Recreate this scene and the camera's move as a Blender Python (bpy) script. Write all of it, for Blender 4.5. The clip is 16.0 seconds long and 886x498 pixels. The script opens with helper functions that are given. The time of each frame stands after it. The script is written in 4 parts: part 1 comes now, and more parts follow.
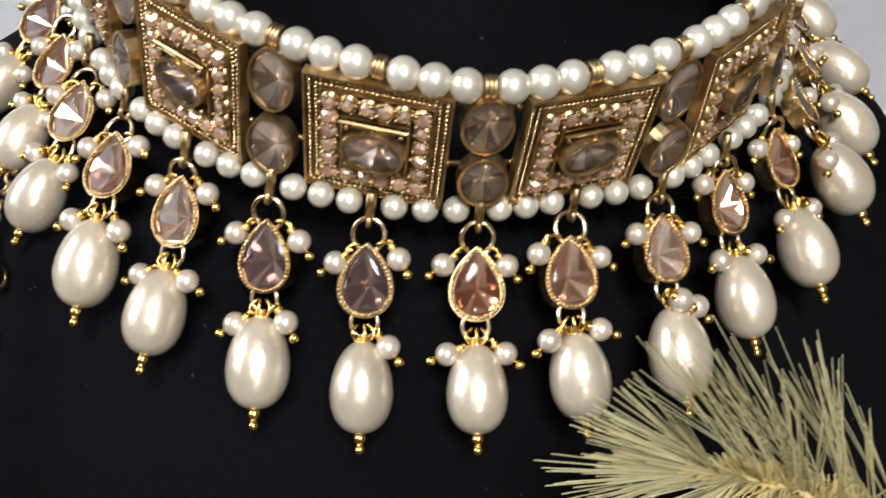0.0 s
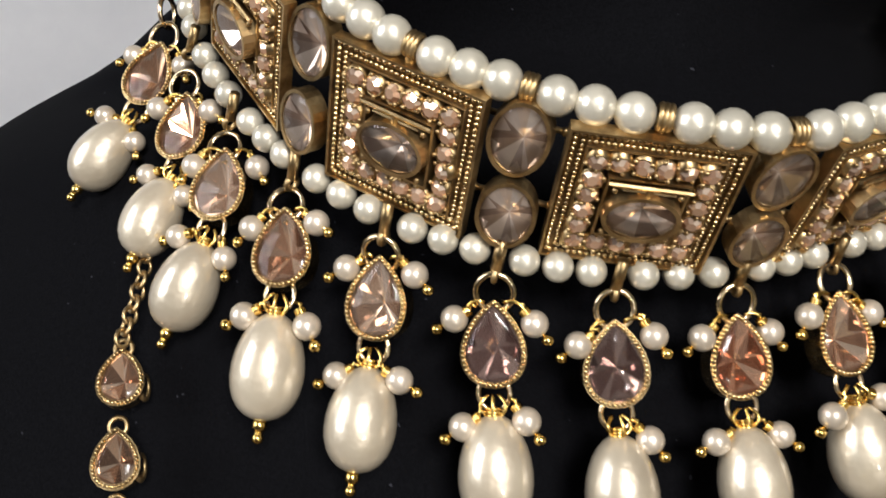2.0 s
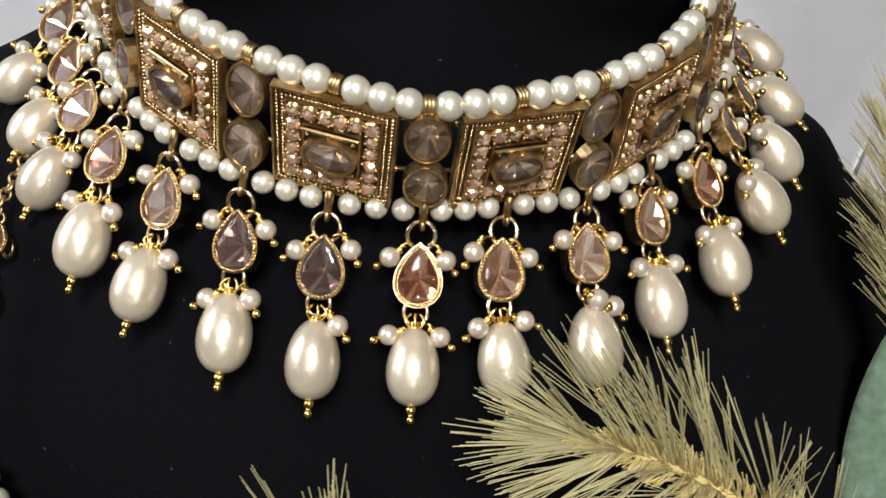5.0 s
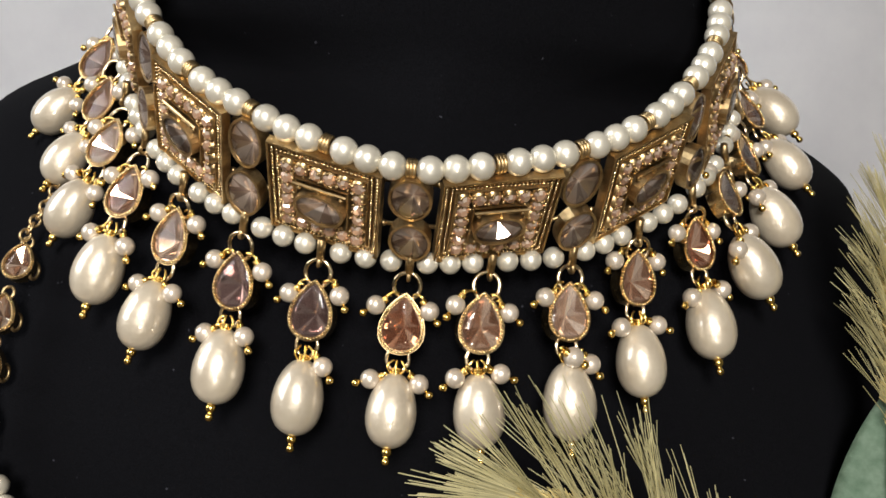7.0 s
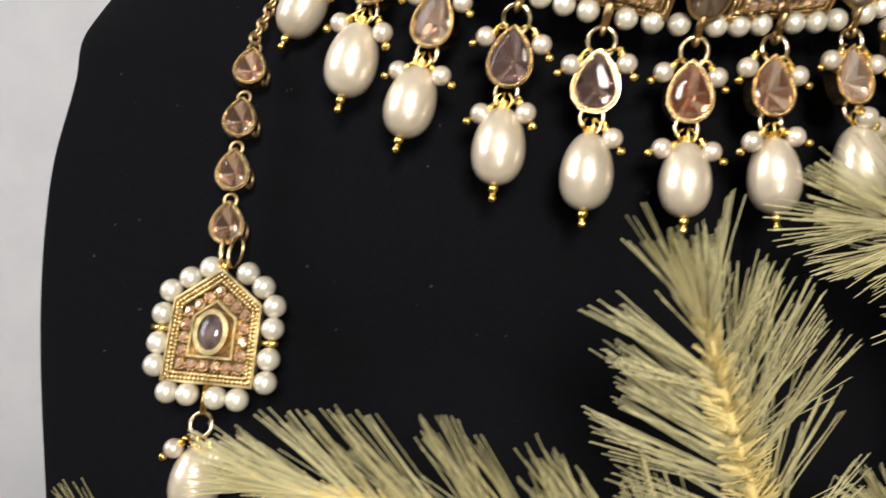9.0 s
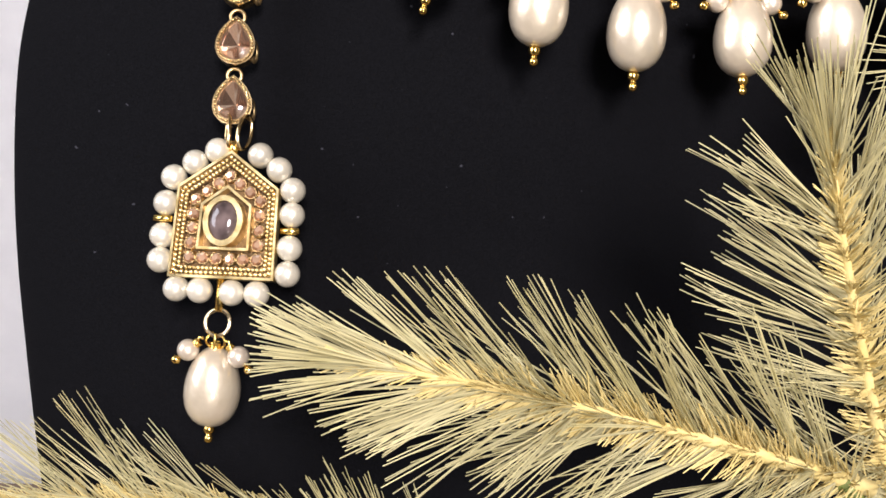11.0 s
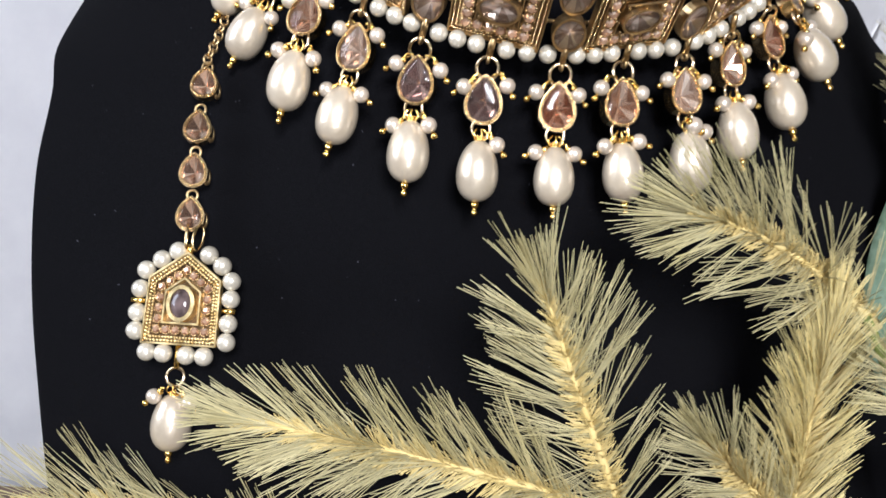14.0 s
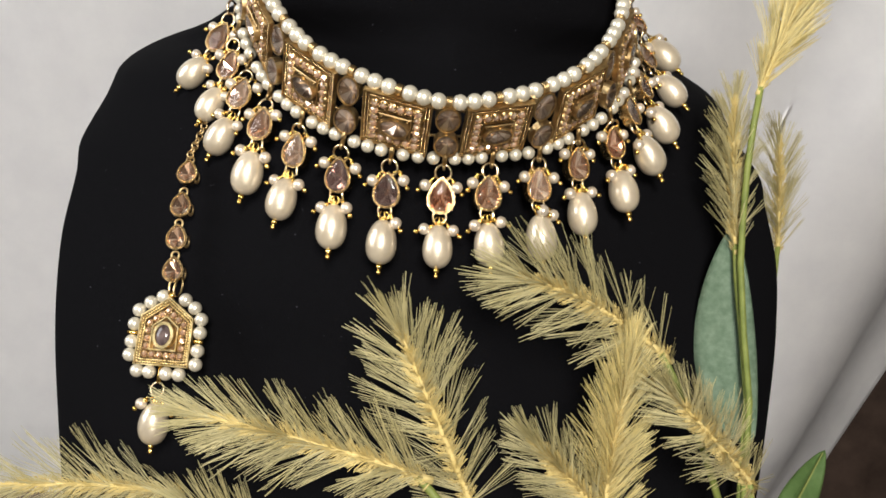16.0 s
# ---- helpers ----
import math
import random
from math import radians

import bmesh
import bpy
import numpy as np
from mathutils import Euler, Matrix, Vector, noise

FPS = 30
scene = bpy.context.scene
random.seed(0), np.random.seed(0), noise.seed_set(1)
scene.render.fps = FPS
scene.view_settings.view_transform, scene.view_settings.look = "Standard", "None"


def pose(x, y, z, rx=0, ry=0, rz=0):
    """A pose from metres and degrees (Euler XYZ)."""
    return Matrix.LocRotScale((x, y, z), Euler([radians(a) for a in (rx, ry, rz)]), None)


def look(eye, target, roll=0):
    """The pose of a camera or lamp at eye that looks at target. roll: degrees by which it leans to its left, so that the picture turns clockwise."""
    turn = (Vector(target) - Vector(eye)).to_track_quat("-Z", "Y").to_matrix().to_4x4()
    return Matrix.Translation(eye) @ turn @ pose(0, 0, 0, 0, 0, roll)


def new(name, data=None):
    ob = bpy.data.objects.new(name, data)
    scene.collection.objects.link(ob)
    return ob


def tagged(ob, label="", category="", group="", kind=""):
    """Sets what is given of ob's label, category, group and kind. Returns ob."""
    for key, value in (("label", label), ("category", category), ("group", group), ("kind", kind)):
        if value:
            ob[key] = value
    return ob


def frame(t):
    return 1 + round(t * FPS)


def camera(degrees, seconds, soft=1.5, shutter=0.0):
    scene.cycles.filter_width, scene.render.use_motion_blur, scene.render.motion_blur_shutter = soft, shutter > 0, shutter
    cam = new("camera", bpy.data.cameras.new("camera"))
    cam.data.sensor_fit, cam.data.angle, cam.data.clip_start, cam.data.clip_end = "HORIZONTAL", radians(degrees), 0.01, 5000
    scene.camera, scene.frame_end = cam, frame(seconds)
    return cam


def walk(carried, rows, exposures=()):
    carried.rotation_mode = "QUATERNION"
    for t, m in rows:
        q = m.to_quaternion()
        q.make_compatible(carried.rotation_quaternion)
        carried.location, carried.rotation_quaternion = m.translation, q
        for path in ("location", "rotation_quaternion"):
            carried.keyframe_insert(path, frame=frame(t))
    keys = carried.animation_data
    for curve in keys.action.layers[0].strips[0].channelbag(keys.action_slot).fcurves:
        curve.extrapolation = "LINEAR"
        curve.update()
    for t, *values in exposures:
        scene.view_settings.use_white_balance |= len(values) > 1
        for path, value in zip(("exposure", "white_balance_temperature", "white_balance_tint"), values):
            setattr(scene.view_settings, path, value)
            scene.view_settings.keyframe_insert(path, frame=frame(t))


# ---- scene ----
cam = camera(52.0, 16.0, soft=1.6, shutter=0.4)
METRES, EYE, TILT, LEAN, TURN = 0.43, 0.22, -8.0, 0.0, 0.0
ROWS = [
    (0.0, 0.0, 0.0, 0.0, 0.0, 0.0, -0.0),
    (0.5, -0.0262, 0.0059, -0.0099, -0.14, 0.24, 0.54),
    (1.0, -0.0535, 0.0205, 0.0091, -0.9, 0.58, 1.89),
    (1.5, -0.0726, 0.0393, 0.0125, -2.11, 0.62, 3.28),
    (2.0, -0.0945, 0.0518, 0.0247, -3.68, 0.54, 4.35),
    (2.5, -0.1038, 0.0639, 0.0322, -4.71, 0.51, 5.03),
    (3.0, -0.072, 0.0394, 0.0132, -4.57, 0.52, 3.96),
    (3.5, -0.0361, 0.0021, 0.0019, -3.55, 0.29, 2.47),
    (4.0, -0.0229, -0.0237, 0.0034, -2.47, 0.15, 1.09),
    (4.5, 0.0039, -0.0383, -0.0041, -0.71, 0.18, -1.07),
    (7.0, 0.0627, -0.063, 0.0176, 5.34, 0.56, -6.41),
    (7.5, 0.0354, -0.0709, 0.0095, 4.58, -0.08, -4.69),
    (8.0, -0.0065, -0.0711, -0.0191, 4.16, -1.15, -4.0),
    (8.5, -0.0395, -0.064, -0.0426, 3.91, -2.02, -3.97),
    (9.0, -0.0638, -0.0615, -0.0677, 3.57, -2.63, -3.8),
    (9.5, -0.1027, -0.0519, -0.0838, 2.66, -3.35, -3.89),
    (10.0, -0.1049, -0.0296, -0.0993, 1.13, -4.36, -3.32),
    (12.5, -0.0967, -0.034, -0.0803, -1.12, -7.26, -2.04),
    (13.0, -0.0753, -0.0676, -0.0671, -0.76, -7.02, -2.2),
    (13.5, -0.0587, -0.1163, -0.0519, -0.1, -6.43, -2.71),
    (14.0, -0.0462, -0.1617, -0.0428, 0.13, -5.73, -3.0),
    (14.5, -0.0336, -0.2009, -0.0285, 0.3, -4.96, -3.17),
    (15.0, -0.0128, -0.2525, -0.0169, 0.48, -4.22, -3.43),
    (15.5, 0.0128, -0.3076, -0.0185, 1.24, -3.52, -3.66),
    (16.0, 0.032, -0.3331, -0.015, 1.61, -3.14, -3.88),
]
walk(cam, [(t, pose(0, 0, EYE, TILT, LEAN, TURN) @ pose(METRES * x, METRES * y, METRES * z, 90 + pitch, roll, yaw)) for t, x, y, z, yaw, pitch, roll in ROWS],
     exposures=[(0.0, 0.12, 5900, 11), (2.0, 0.0, 6150, 11), (3.5, 0.1, 5950, 11), (4.5, 0.08, 6000, 10), (7.0, 0.05, 6250, 11), (8.0, 0.1, 6250, 10), (9.0, 0.25, 6350, 11), (10.0, 0.42, 6400, 14),
                (12.5, 0.75, 5700, 22), (13.5, 0.7, 5550, 17), (14.2, 0.32, 5800, 13), (15.0, 0.2, 6400, 10), (16.0, 0.2, 6500, 10)])

# ---- light ----
world = bpy.data.worlds.new("room_air")
world.use_nodes = True
scene.world = world
world.node_tree.nodes["Background"].inputs[0].default_value = (0.9, 0.93, 1.0, 1)
world.node_tree.nodes["Background"].inputs[1].default_value = 0.05


def area_lamp(name, eye, target, size, power, colour):
    data = bpy.data.lights.new(name, "AREA")
    data.shape, data.size, data.size_y = "RECTANGLE", size[0], size[1]
    data.energy, data.color = power, colour
    ob = new(name, data)
    ob.matrix_world = look(eye, target)
    return ob


area_lamp("front_lamp", (0.06, -0.62, 0.50), (0.0, 0.15, 0.18), (0.20, 0.20), 10.0, (1.0, 0.955, 0.90))
area_lamp("low_lamp", (0.16, -0.75, 0.02), (0.0, 0.15, 0.18), (0.06, 0.06), 1.3, (1.0, 0.95, 0.88))
# Added soft fill from the left; no window is known there.
area_lamp("left_fill_light", (-1.20, -0.30, 0.75), (0.0, 0.25, 0.2), (0.7, 0.9), 14.0, (0.95, 0.97, 1.0))


# ---- materials ----
def material(name):
    m = bpy.data.materials.new(name)
    m.use_nodes = True
    nt = m.node_tree
    return m, nt, nt.nodes["Principled BSDF"]


def noise_node(nt, scale, detail=4.0, rough=0.6):
    tc = nt.nodes.new("ShaderNodeTexCoord")
    n = nt.nodes.new("ShaderNodeTexNoise")
    n.inputs["Scale"].default_value = scale
    n.inputs["Detail"].default_value = detail
    n.inputs["Roughness"].default_value = rough
    nt.links.new(tc.outputs["Object"], n.inputs["Vector"])
    return n


def ramp_node(nt, source, stops):
    r = nt.nodes.new("ShaderNodeValToRGB")
    e = r.color_ramp.elements
    e[0].position, e[0].color = stops[0][0], (*stops[0][1], 1)
    e[1].position, e[1].color = stops[-1][0], (*stops[-1][1], 1)
    for pos, col in stops[1:-1]:
        k = e.new(pos)
        k.color = (*col, 1)
    nt.links.new(source, r.inputs[0])
    return r


def bump_node(nt, source, strength, distance, bsdf):
    b = nt.nodes.new("ShaderNodeBump")
    b.inputs["Strength"].default_value = strength
    b.inputs["Distance"].default_value = distance
    nt.links.new(source, b.inputs["Height"])
    nt.links.new(b.outputs[0], bsdf.inputs["Normal"])


def random_tint(nt, ramp, bsdf, low, high, island=False):
    """Multiplies the colour by a grey that differs from object to object."""
    if island:
        info = nt.nodes.new("ShaderNodeNewGeometry").outputs["Random Per Island"]
    else:
        info = nt.nodes.new("ShaderNodeObjectInfo").outputs["Random"]
    span = nt.nodes.new("ShaderNodeMapRange")
    span.inputs["To Min"].default_value, span.inputs["To Max"].default_value = low, high
    nt.links.new(info, span.inputs[0])
    mul = nt.nodes.new("ShaderNodeVectorMath")
    mul.operation = "SCALE"
    nt.links.new(ramp.outputs[0], mul.inputs[0])
    nt.links.new(span.outputs[0], mul.inputs["Scale"])
    nt.links.new(mul.outputs[0], bsdf.inputs["Base Color"])


def metal(name, dark, light, rough, scale=900.0):
    m, nt, b = material(name)
    n = noise_node(nt, scale)
    r = ramp_node(nt, n.outputs[0], [(0.32, dark), (0.6, light)])
    nt.links.new(r.outputs[0], b.inputs["Base Color"])
    b.inputs["Metallic"].default_value = 1.0
    n2 = noise_node(nt, scale * 0.35)
    r2 = ramp_node(nt, n2.outputs[0], [(0.3, (rough * 0.7,) * 3), (0.7, (rough * 1.4,) * 3)])
    nt.links.new(r2.outputs[0], b.inputs["Roughness"])
    bump_node(nt, n.outputs[0], 0.12, 0.0001, b)
    return m


GOLD_OLD = metal("antique_gold", (0.27, 0.18, 0.08), (0.60, 0.43, 0.21), 0.37, 350.0)
GOLD_BRIGHT = metal("bright_gold", (0.60, 0.38, 0.08), (0.90, 0.63, 0.20), 0.2, 400.0)
GOLD_MID = metal("worn_gold", (0.40, 0.27, 0.12), (0.72, 0.53, 0.27), 0.2, 400.0)
# Darkest metal, for the floors of channels and trays.
DARK_METAL = metal("dark_brown_metal", (0.07, 0.045, 0.022), (0.17, 0.11, 0.055), 0.4, 500.0)
BRONZE = metal("dull_bronze", (0.13, 0.085, 0.04), (0.31, 0.21, 0.10), 0.38, 450.0)
GOLD_PLAQUE = metal("polished_gold", (0.58, 0.42, 0.16), (0.93, 0.75, 0.39), 0.34, 400.0)
GOLD_PALE = metal("pale_gold", (0.55, 0.40, 0.22), (0.83, 0.66, 0.42), 0.2, 400.0)


def pearl(name, low, high):
    m, nt, b = material(name)
    n = noise_node(nt, 160.0, 3.0)
    r = ramp_node(nt, n.outputs[0], [(0.3, low), (0.7, high)])
    random_tint(nt, r, b, 0.90, 1.04)
    b.inputs["Metallic"].default_value = 0.42
    b.inputs["Roughness"].default_value = 0.36
    b.inputs["IOR"].default_value = 1.9
    b.inputs["Coat Weight"].default_value = 1.0
    b.inputs["Coat IOR"].default_value = 1.8
    b.inputs["Coat Roughness"].default_value = 0.08
    n2 = noise_node(nt, 330.0, 2.5)
    bump_node(nt, n2.outputs[0], 0.30, 0.0006, b)
    return m


PEARL_DROP = pearl("drop_pearl_nacre", (0.56, 0.465, 0.33), (0.68, 0.59, 0.435))
PEARL_WHITE = pearl("strand_pearl_nacre", (0.56, 0.515, 0.395), (0.67, 0.615, 0.49))
PEARL_PINK = pearl("small_pearl_nacre", (0.54, 0.455, 0.34), (0.63, 0.535, 0.415))


def gem(name, glint_colours, rough=0.07, foil=0.8):
    """The foil-backed facets of a cut stone, with reflections painted facet by facet."""
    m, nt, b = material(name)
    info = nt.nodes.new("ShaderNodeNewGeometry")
    r = ramp_node(nt, info.outputs["Random Per Island"], [(i / (len(glint_colours) - 1), c) for i, c in enumerate(glint_colours)])
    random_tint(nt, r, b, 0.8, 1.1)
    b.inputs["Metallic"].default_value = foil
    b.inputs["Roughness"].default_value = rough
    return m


# Dark and bright entries alternate to stand in for what facets reflect.
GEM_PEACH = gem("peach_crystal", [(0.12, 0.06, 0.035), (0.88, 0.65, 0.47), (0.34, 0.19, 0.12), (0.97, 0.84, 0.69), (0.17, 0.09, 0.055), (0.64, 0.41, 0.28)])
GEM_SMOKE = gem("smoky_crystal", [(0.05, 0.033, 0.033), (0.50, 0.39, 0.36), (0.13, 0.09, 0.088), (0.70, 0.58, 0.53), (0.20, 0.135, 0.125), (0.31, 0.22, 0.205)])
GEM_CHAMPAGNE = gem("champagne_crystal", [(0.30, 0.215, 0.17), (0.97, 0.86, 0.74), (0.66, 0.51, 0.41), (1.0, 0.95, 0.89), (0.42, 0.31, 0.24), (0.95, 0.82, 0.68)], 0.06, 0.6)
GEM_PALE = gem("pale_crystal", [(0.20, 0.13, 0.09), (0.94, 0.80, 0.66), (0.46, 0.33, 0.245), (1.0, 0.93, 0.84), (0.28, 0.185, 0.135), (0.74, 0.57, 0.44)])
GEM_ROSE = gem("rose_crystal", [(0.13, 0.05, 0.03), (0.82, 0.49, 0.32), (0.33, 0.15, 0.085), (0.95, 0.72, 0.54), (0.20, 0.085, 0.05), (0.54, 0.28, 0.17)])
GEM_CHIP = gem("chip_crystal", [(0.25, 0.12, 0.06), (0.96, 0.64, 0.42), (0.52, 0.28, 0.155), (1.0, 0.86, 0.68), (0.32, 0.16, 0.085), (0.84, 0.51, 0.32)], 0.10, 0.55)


def clear_cover():
    m = bpy.data.materials.new("clear_crystal_cover")
    m.use_nodes = True
    nt = m.node_tree
    nt.nodes.remove(nt.nodes["Principled BSDF"])
    mix = nt.nodes.new("ShaderNodeMixShader")
    tr = nt.nodes.new("ShaderNodeBsdfTransparent")
    tr.inputs[0].default_value = (1.0, 0.955, 0.915, 1)
    gl = nt.nodes.new("ShaderNodeBsdfGlossy")
    gl.inputs["Roughness"].default_value = 0.05
    fr = nt.nodes.new("ShaderNodeFresnel")
    fr.inputs[0].default_value = 1.33
    nt.links.new(fr.outputs[0], mix.inputs[0])
    nt.links.new(tr.outputs[0], mix.inputs[1])
    nt.links.new(gl.outputs[0], mix.inputs[2])
    nt.links.new(mix.outputs[0], nt.nodes["Material Output"].inputs[0])
    return m


COVER = clear_cover()
CABOCHON, cab_tree, cab_bsdf = material("smoky_cabochon")
cab_noise = noise_node(cab_tree, 260.0, 2.0)
cab_tree.links.new(ramp_node(cab_tree, cab_noise.outputs[0], [(0.35, (0.03, 0.021, 0.02)), (0.65, (0.13, 0.095, 0.088))]).outputs[0], cab_bsdf.inputs["Base Color"])
cab_bsdf.inputs["Roughness"].default_value, cab_bsdf.inputs["IOR"].default_value = 0.05, 1.5


def matte(name, low, high, scale, rough=0.9, bump=0.2, distance=0.0005, island=None, sheen=0.0, specular=0.3):
    m, nt, b = material(name)
    n = noise_node(nt, scale)
    r = ramp_node(nt, n.outputs[0], [(0.3, low), (0.7, high)])
    if island:
        random_tint(nt, r, b, island[0], island[1], True)
    else:
        nt.links.new(r.outputs[0], b.inputs["Base Color"])
    b.inputs["Roughness"].default_value = rough
    b.inputs["Sheen Weight"].default_value = sheen
    b.inputs["Specular IOR Level"].default_value = specular
    bump_node(nt, n.outputs[0], bump, distance, b)
    return m


VELVET = matte("black_velvet", (0.0018, 0.0018, 0.0022), (0.0038, 0.0038, 0.0046), 2500.0, 0.95, 0.3, 0.0003, specular=0.05)
lint = noise_node(VELVET.node_tree, 700.0, 1.0)
lint_ramp = ramp_node(VELVET.node_tree, lint.outputs[0], [(0.78, (0, 0, 0)), (0.81, (0.022, 0.022, 0.026))])
lint_add = VELVET.node_tree.nodes.new("ShaderNodeVectorMath")
velvet_bsdf = VELVET.node_tree.nodes["Principled BSDF"]
velvet_colour = velvet_bsdf.inputs["Base Color"].links[0].from_socket
VELVET.node_tree.links.new(velvet_colour, lint_add.inputs[0])
VELVET.node_tree.links.new(lint_ramp.outputs[0], lint_add.inputs[1])
VELVET.node_tree.links.new(lint_add.outputs[0], velvet_bsdf.inputs["Base Color"])
CLOTH = matte("white_backdrop_cloth", (0.78, 0.77, 0.77), (0.84, 0.83, 0.82), 40.0, 0.9, 0.15, 0.001)
PLASTER = matte("grey_plaster", (0.26, 0.25, 0.24), (0.34, 0.33, 0.31), 8.0, 0.9, 0.2, 0.002)
DARK_WOOD = matte("dark_brown_wood", (0.035, 0.022, 0.016), (0.075, 0.05, 0.038), 30.0, 0.5, 0.2, 0.001)
TABLE_MAT = matte("brown_table", (0.09, 0.06, 0.042), (0.17, 0.115, 0.08), 20.0, 0.6, 0.1, 0.001)
BRISTLE = matte("cream_bristle", (0.57, 0.51, 0.25), (0.72, 0.66, 0.39), 120.0, 0.65, 0.1, 0.0002, island=(0.72, 1.12))
BRISTLE_WARM = matte("warm_bristle", (0.76, 0.66, 0.29), (0.90, 0.81, 0.45), 120.0, 0.65, 0.1, 0.0002, island=(0.72, 1.12))
for hair in (BRISTLE, BRISTLE_WARM):
    tree = hair.node_tree
    body = tree.nodes["Principled BSDF"]
    glow = tree.nodes.new("ShaderNodeBsdfTranslucent")
    blend = tree.nodes.new("ShaderNodeMixShader")
    blend.inputs[0].default_value = 0.45
    tree.links.new(body.inputs["Base Color"].links[0].from_socket, glow.inputs[0])
    tree.links.new(body.outputs[0], blend.inputs[1])
    tree.links.new(glow.outputs[0], blend.inputs[2])
    tree.links.new(blend.outputs[0], tree.nodes["Material Output"].inputs[0])
RACHIS = matte("yellow_rachis", (0.50, 0.385, 0.13), (0.64, 0.52, 0.23), 300.0, 0.75, 0.2, 0.0003)
STALK = matte("olive_green_stalk", (0.11, 0.14, 0.03), (0.21, 0.24, 0.06), 200.0, 0.55, 0.3, 0.0005)
LEAF = matte("sage_green_leaf", (0.16, 0.25, 0.16), (0.28, 0.38, 0.27), 350.0, 0.7, 0.35, 0.0006)
LEAF_FRESH = matte("fresh_green_leaf", (0.09, 0.17, 0.045), (0.15, 0.25, 0.08), 200.0, 0.6, 0.3, 0.0005)


# ---- mesh helpers ----
def mesh_of(name, bm, mat, smooth=True):
    me = bpy.data.meshes.new(name)
    bm.normal_update()
    bm.to_mesh(me)
    bm.free()
    me.materials.append(mat)
    if smooth:
        me.polygons.foreach_set("use_smooth", [True] * len(me.polygons))
    return me


def put(name, me, parent=None, m=None, label=""):
    """Links one mesh as an object, at the pose m in its parent."""
    ob = new(name, me)
    if parent is not None:
        ob.parent = parent
    if m is not None:
        ob.matrix_basis = m
    return tagged(ob, label)


def part(name, bm, mat, parent, label="", smooth=True, m=None):
    return put(name, mesh_of(name, bm, mat, smooth), parent, m, label)


def frame_axes(x, y, z, origin):
    return Matrix(((x[0], y[0], z[0], origin[0]), (x[1], y[1], z[1], origin[1]), (x[2], y[2], z[2], origin[2]), (0, 0, 0, 1)))


def tube(bm, pts, radius, sides=6, closed=False, taper=None):
    pts = [Vector(p) for p in pts]
    n = len(pts)
    rings = []
    side = None
    for i, p in enumerate(pts):
        a = pts[(i - 1) % n] if closed or i > 0 else p
        b = pts[(i + 1) % n] if closed or i < n - 1 else p
        t = (b - a).normalized()
        if side is None:
            side = t.orthogonal().normalized()
        side = (side - t * side.dot(t)).normalized()
        up = t.cross(side)
        r = radius * (taper(i / max(1, n - 1)) if taper else 1.0)
        rings.append([bm.verts.new(p + (side * math.cos(k * 2 * math.pi / sides) + up * math.sin(k * 2 * math.pi / sides)) * r) for k in range(sides)])
    for i in range(n if closed else n - 1):
        u, v = rings[i], rings[(i + 1) % n]
        for k in range(sides):
            bm.faces.new((u[k], u[(k + 1) % sides], v[(k + 1) % sides], v[k]))
    if not closed:
        bm.faces.new(rings[0][::-1])
        bm.faces.new(rings[-1])


def lathe(bm, profile, segs=20, centre=(0, 0, 0), squash=1.0):
    """Turns (radius, height) pairs round z; the first and last radius are 0."""
    c = Vector(centre)
    rings = []
    for r, z in profile:
        if r < 1e-7:
            rings.append([bm.verts.new(c + Vector((0, 0, z)))])
        else:
            rings.append([bm.verts.new(c + Vector((r * math.cos(k * 2 * math.pi / segs), squash * r * math.sin(k * 2 * math.pi / segs), z))) for k in range(segs)])
    for u, v in zip(rings, rings[1:]):
        for k in range(segs):
            l = (k + 1) % segs
            if len(u) == 1:
                bm.faces.new((u[0], v[l], v[k]))
            elif len(v) == 1:
                bm.faces.new((u[k], u[l], v[0]))
            else:
                bm.faces.new((u[k], u[l], v[l], v[k]))


def ball_profile(r, n=10):
    return [(r * math.sin(math.pi * i / n), -r * math.cos(math.pi * i / n)) for i in range(n + 1)]


def ball(bm, centre, r, segs=8, n=6, mat_slot=0):
    first = len(bm.faces)
    lathe(bm, ball_profile(r, n), segs, centre)
    bm.faces.ensure_lookup_table()
    for f in bm.faces[first:]:
        f.smooth, f.material_index = True, mat_slot


def extrude_ring(bm, outer, inner, y0, y1):
    """A closed collar between two outlines in the x-z plane, from y0 (back) to y1 (front, negative y)."""
    n = len(outer)
    loops = [[bm.verts.new((p[0], y, p[1])) for p in line] for line, y in ((outer, y0), (outer, y1), (inner, y1), (inner, y0))]
    for a in range(4):
        u, v = loops[a], loops[(a + 1) % 4]
        for k in range(n):
            bm.faces.new((u[k], u[(k + 1) % n], v[(k + 1) % n], v[k]))


def outline(a, b, n, tear=0.0):
    """An oval of half sizes a, b in the x-z plane; tear > 0 draws its top to a point."""
    pts = []
    for k in range(n):
        w = 2 * math.pi * k / n
        s, c = math.sin(w), math.cos(w)
        x, z = a * s, b * c
        if tear:
            x *= abs(math.sin(w / 2)) ** tear / (0.91 - 0.17 * tear)
        pts.append((x, z))
    return pts


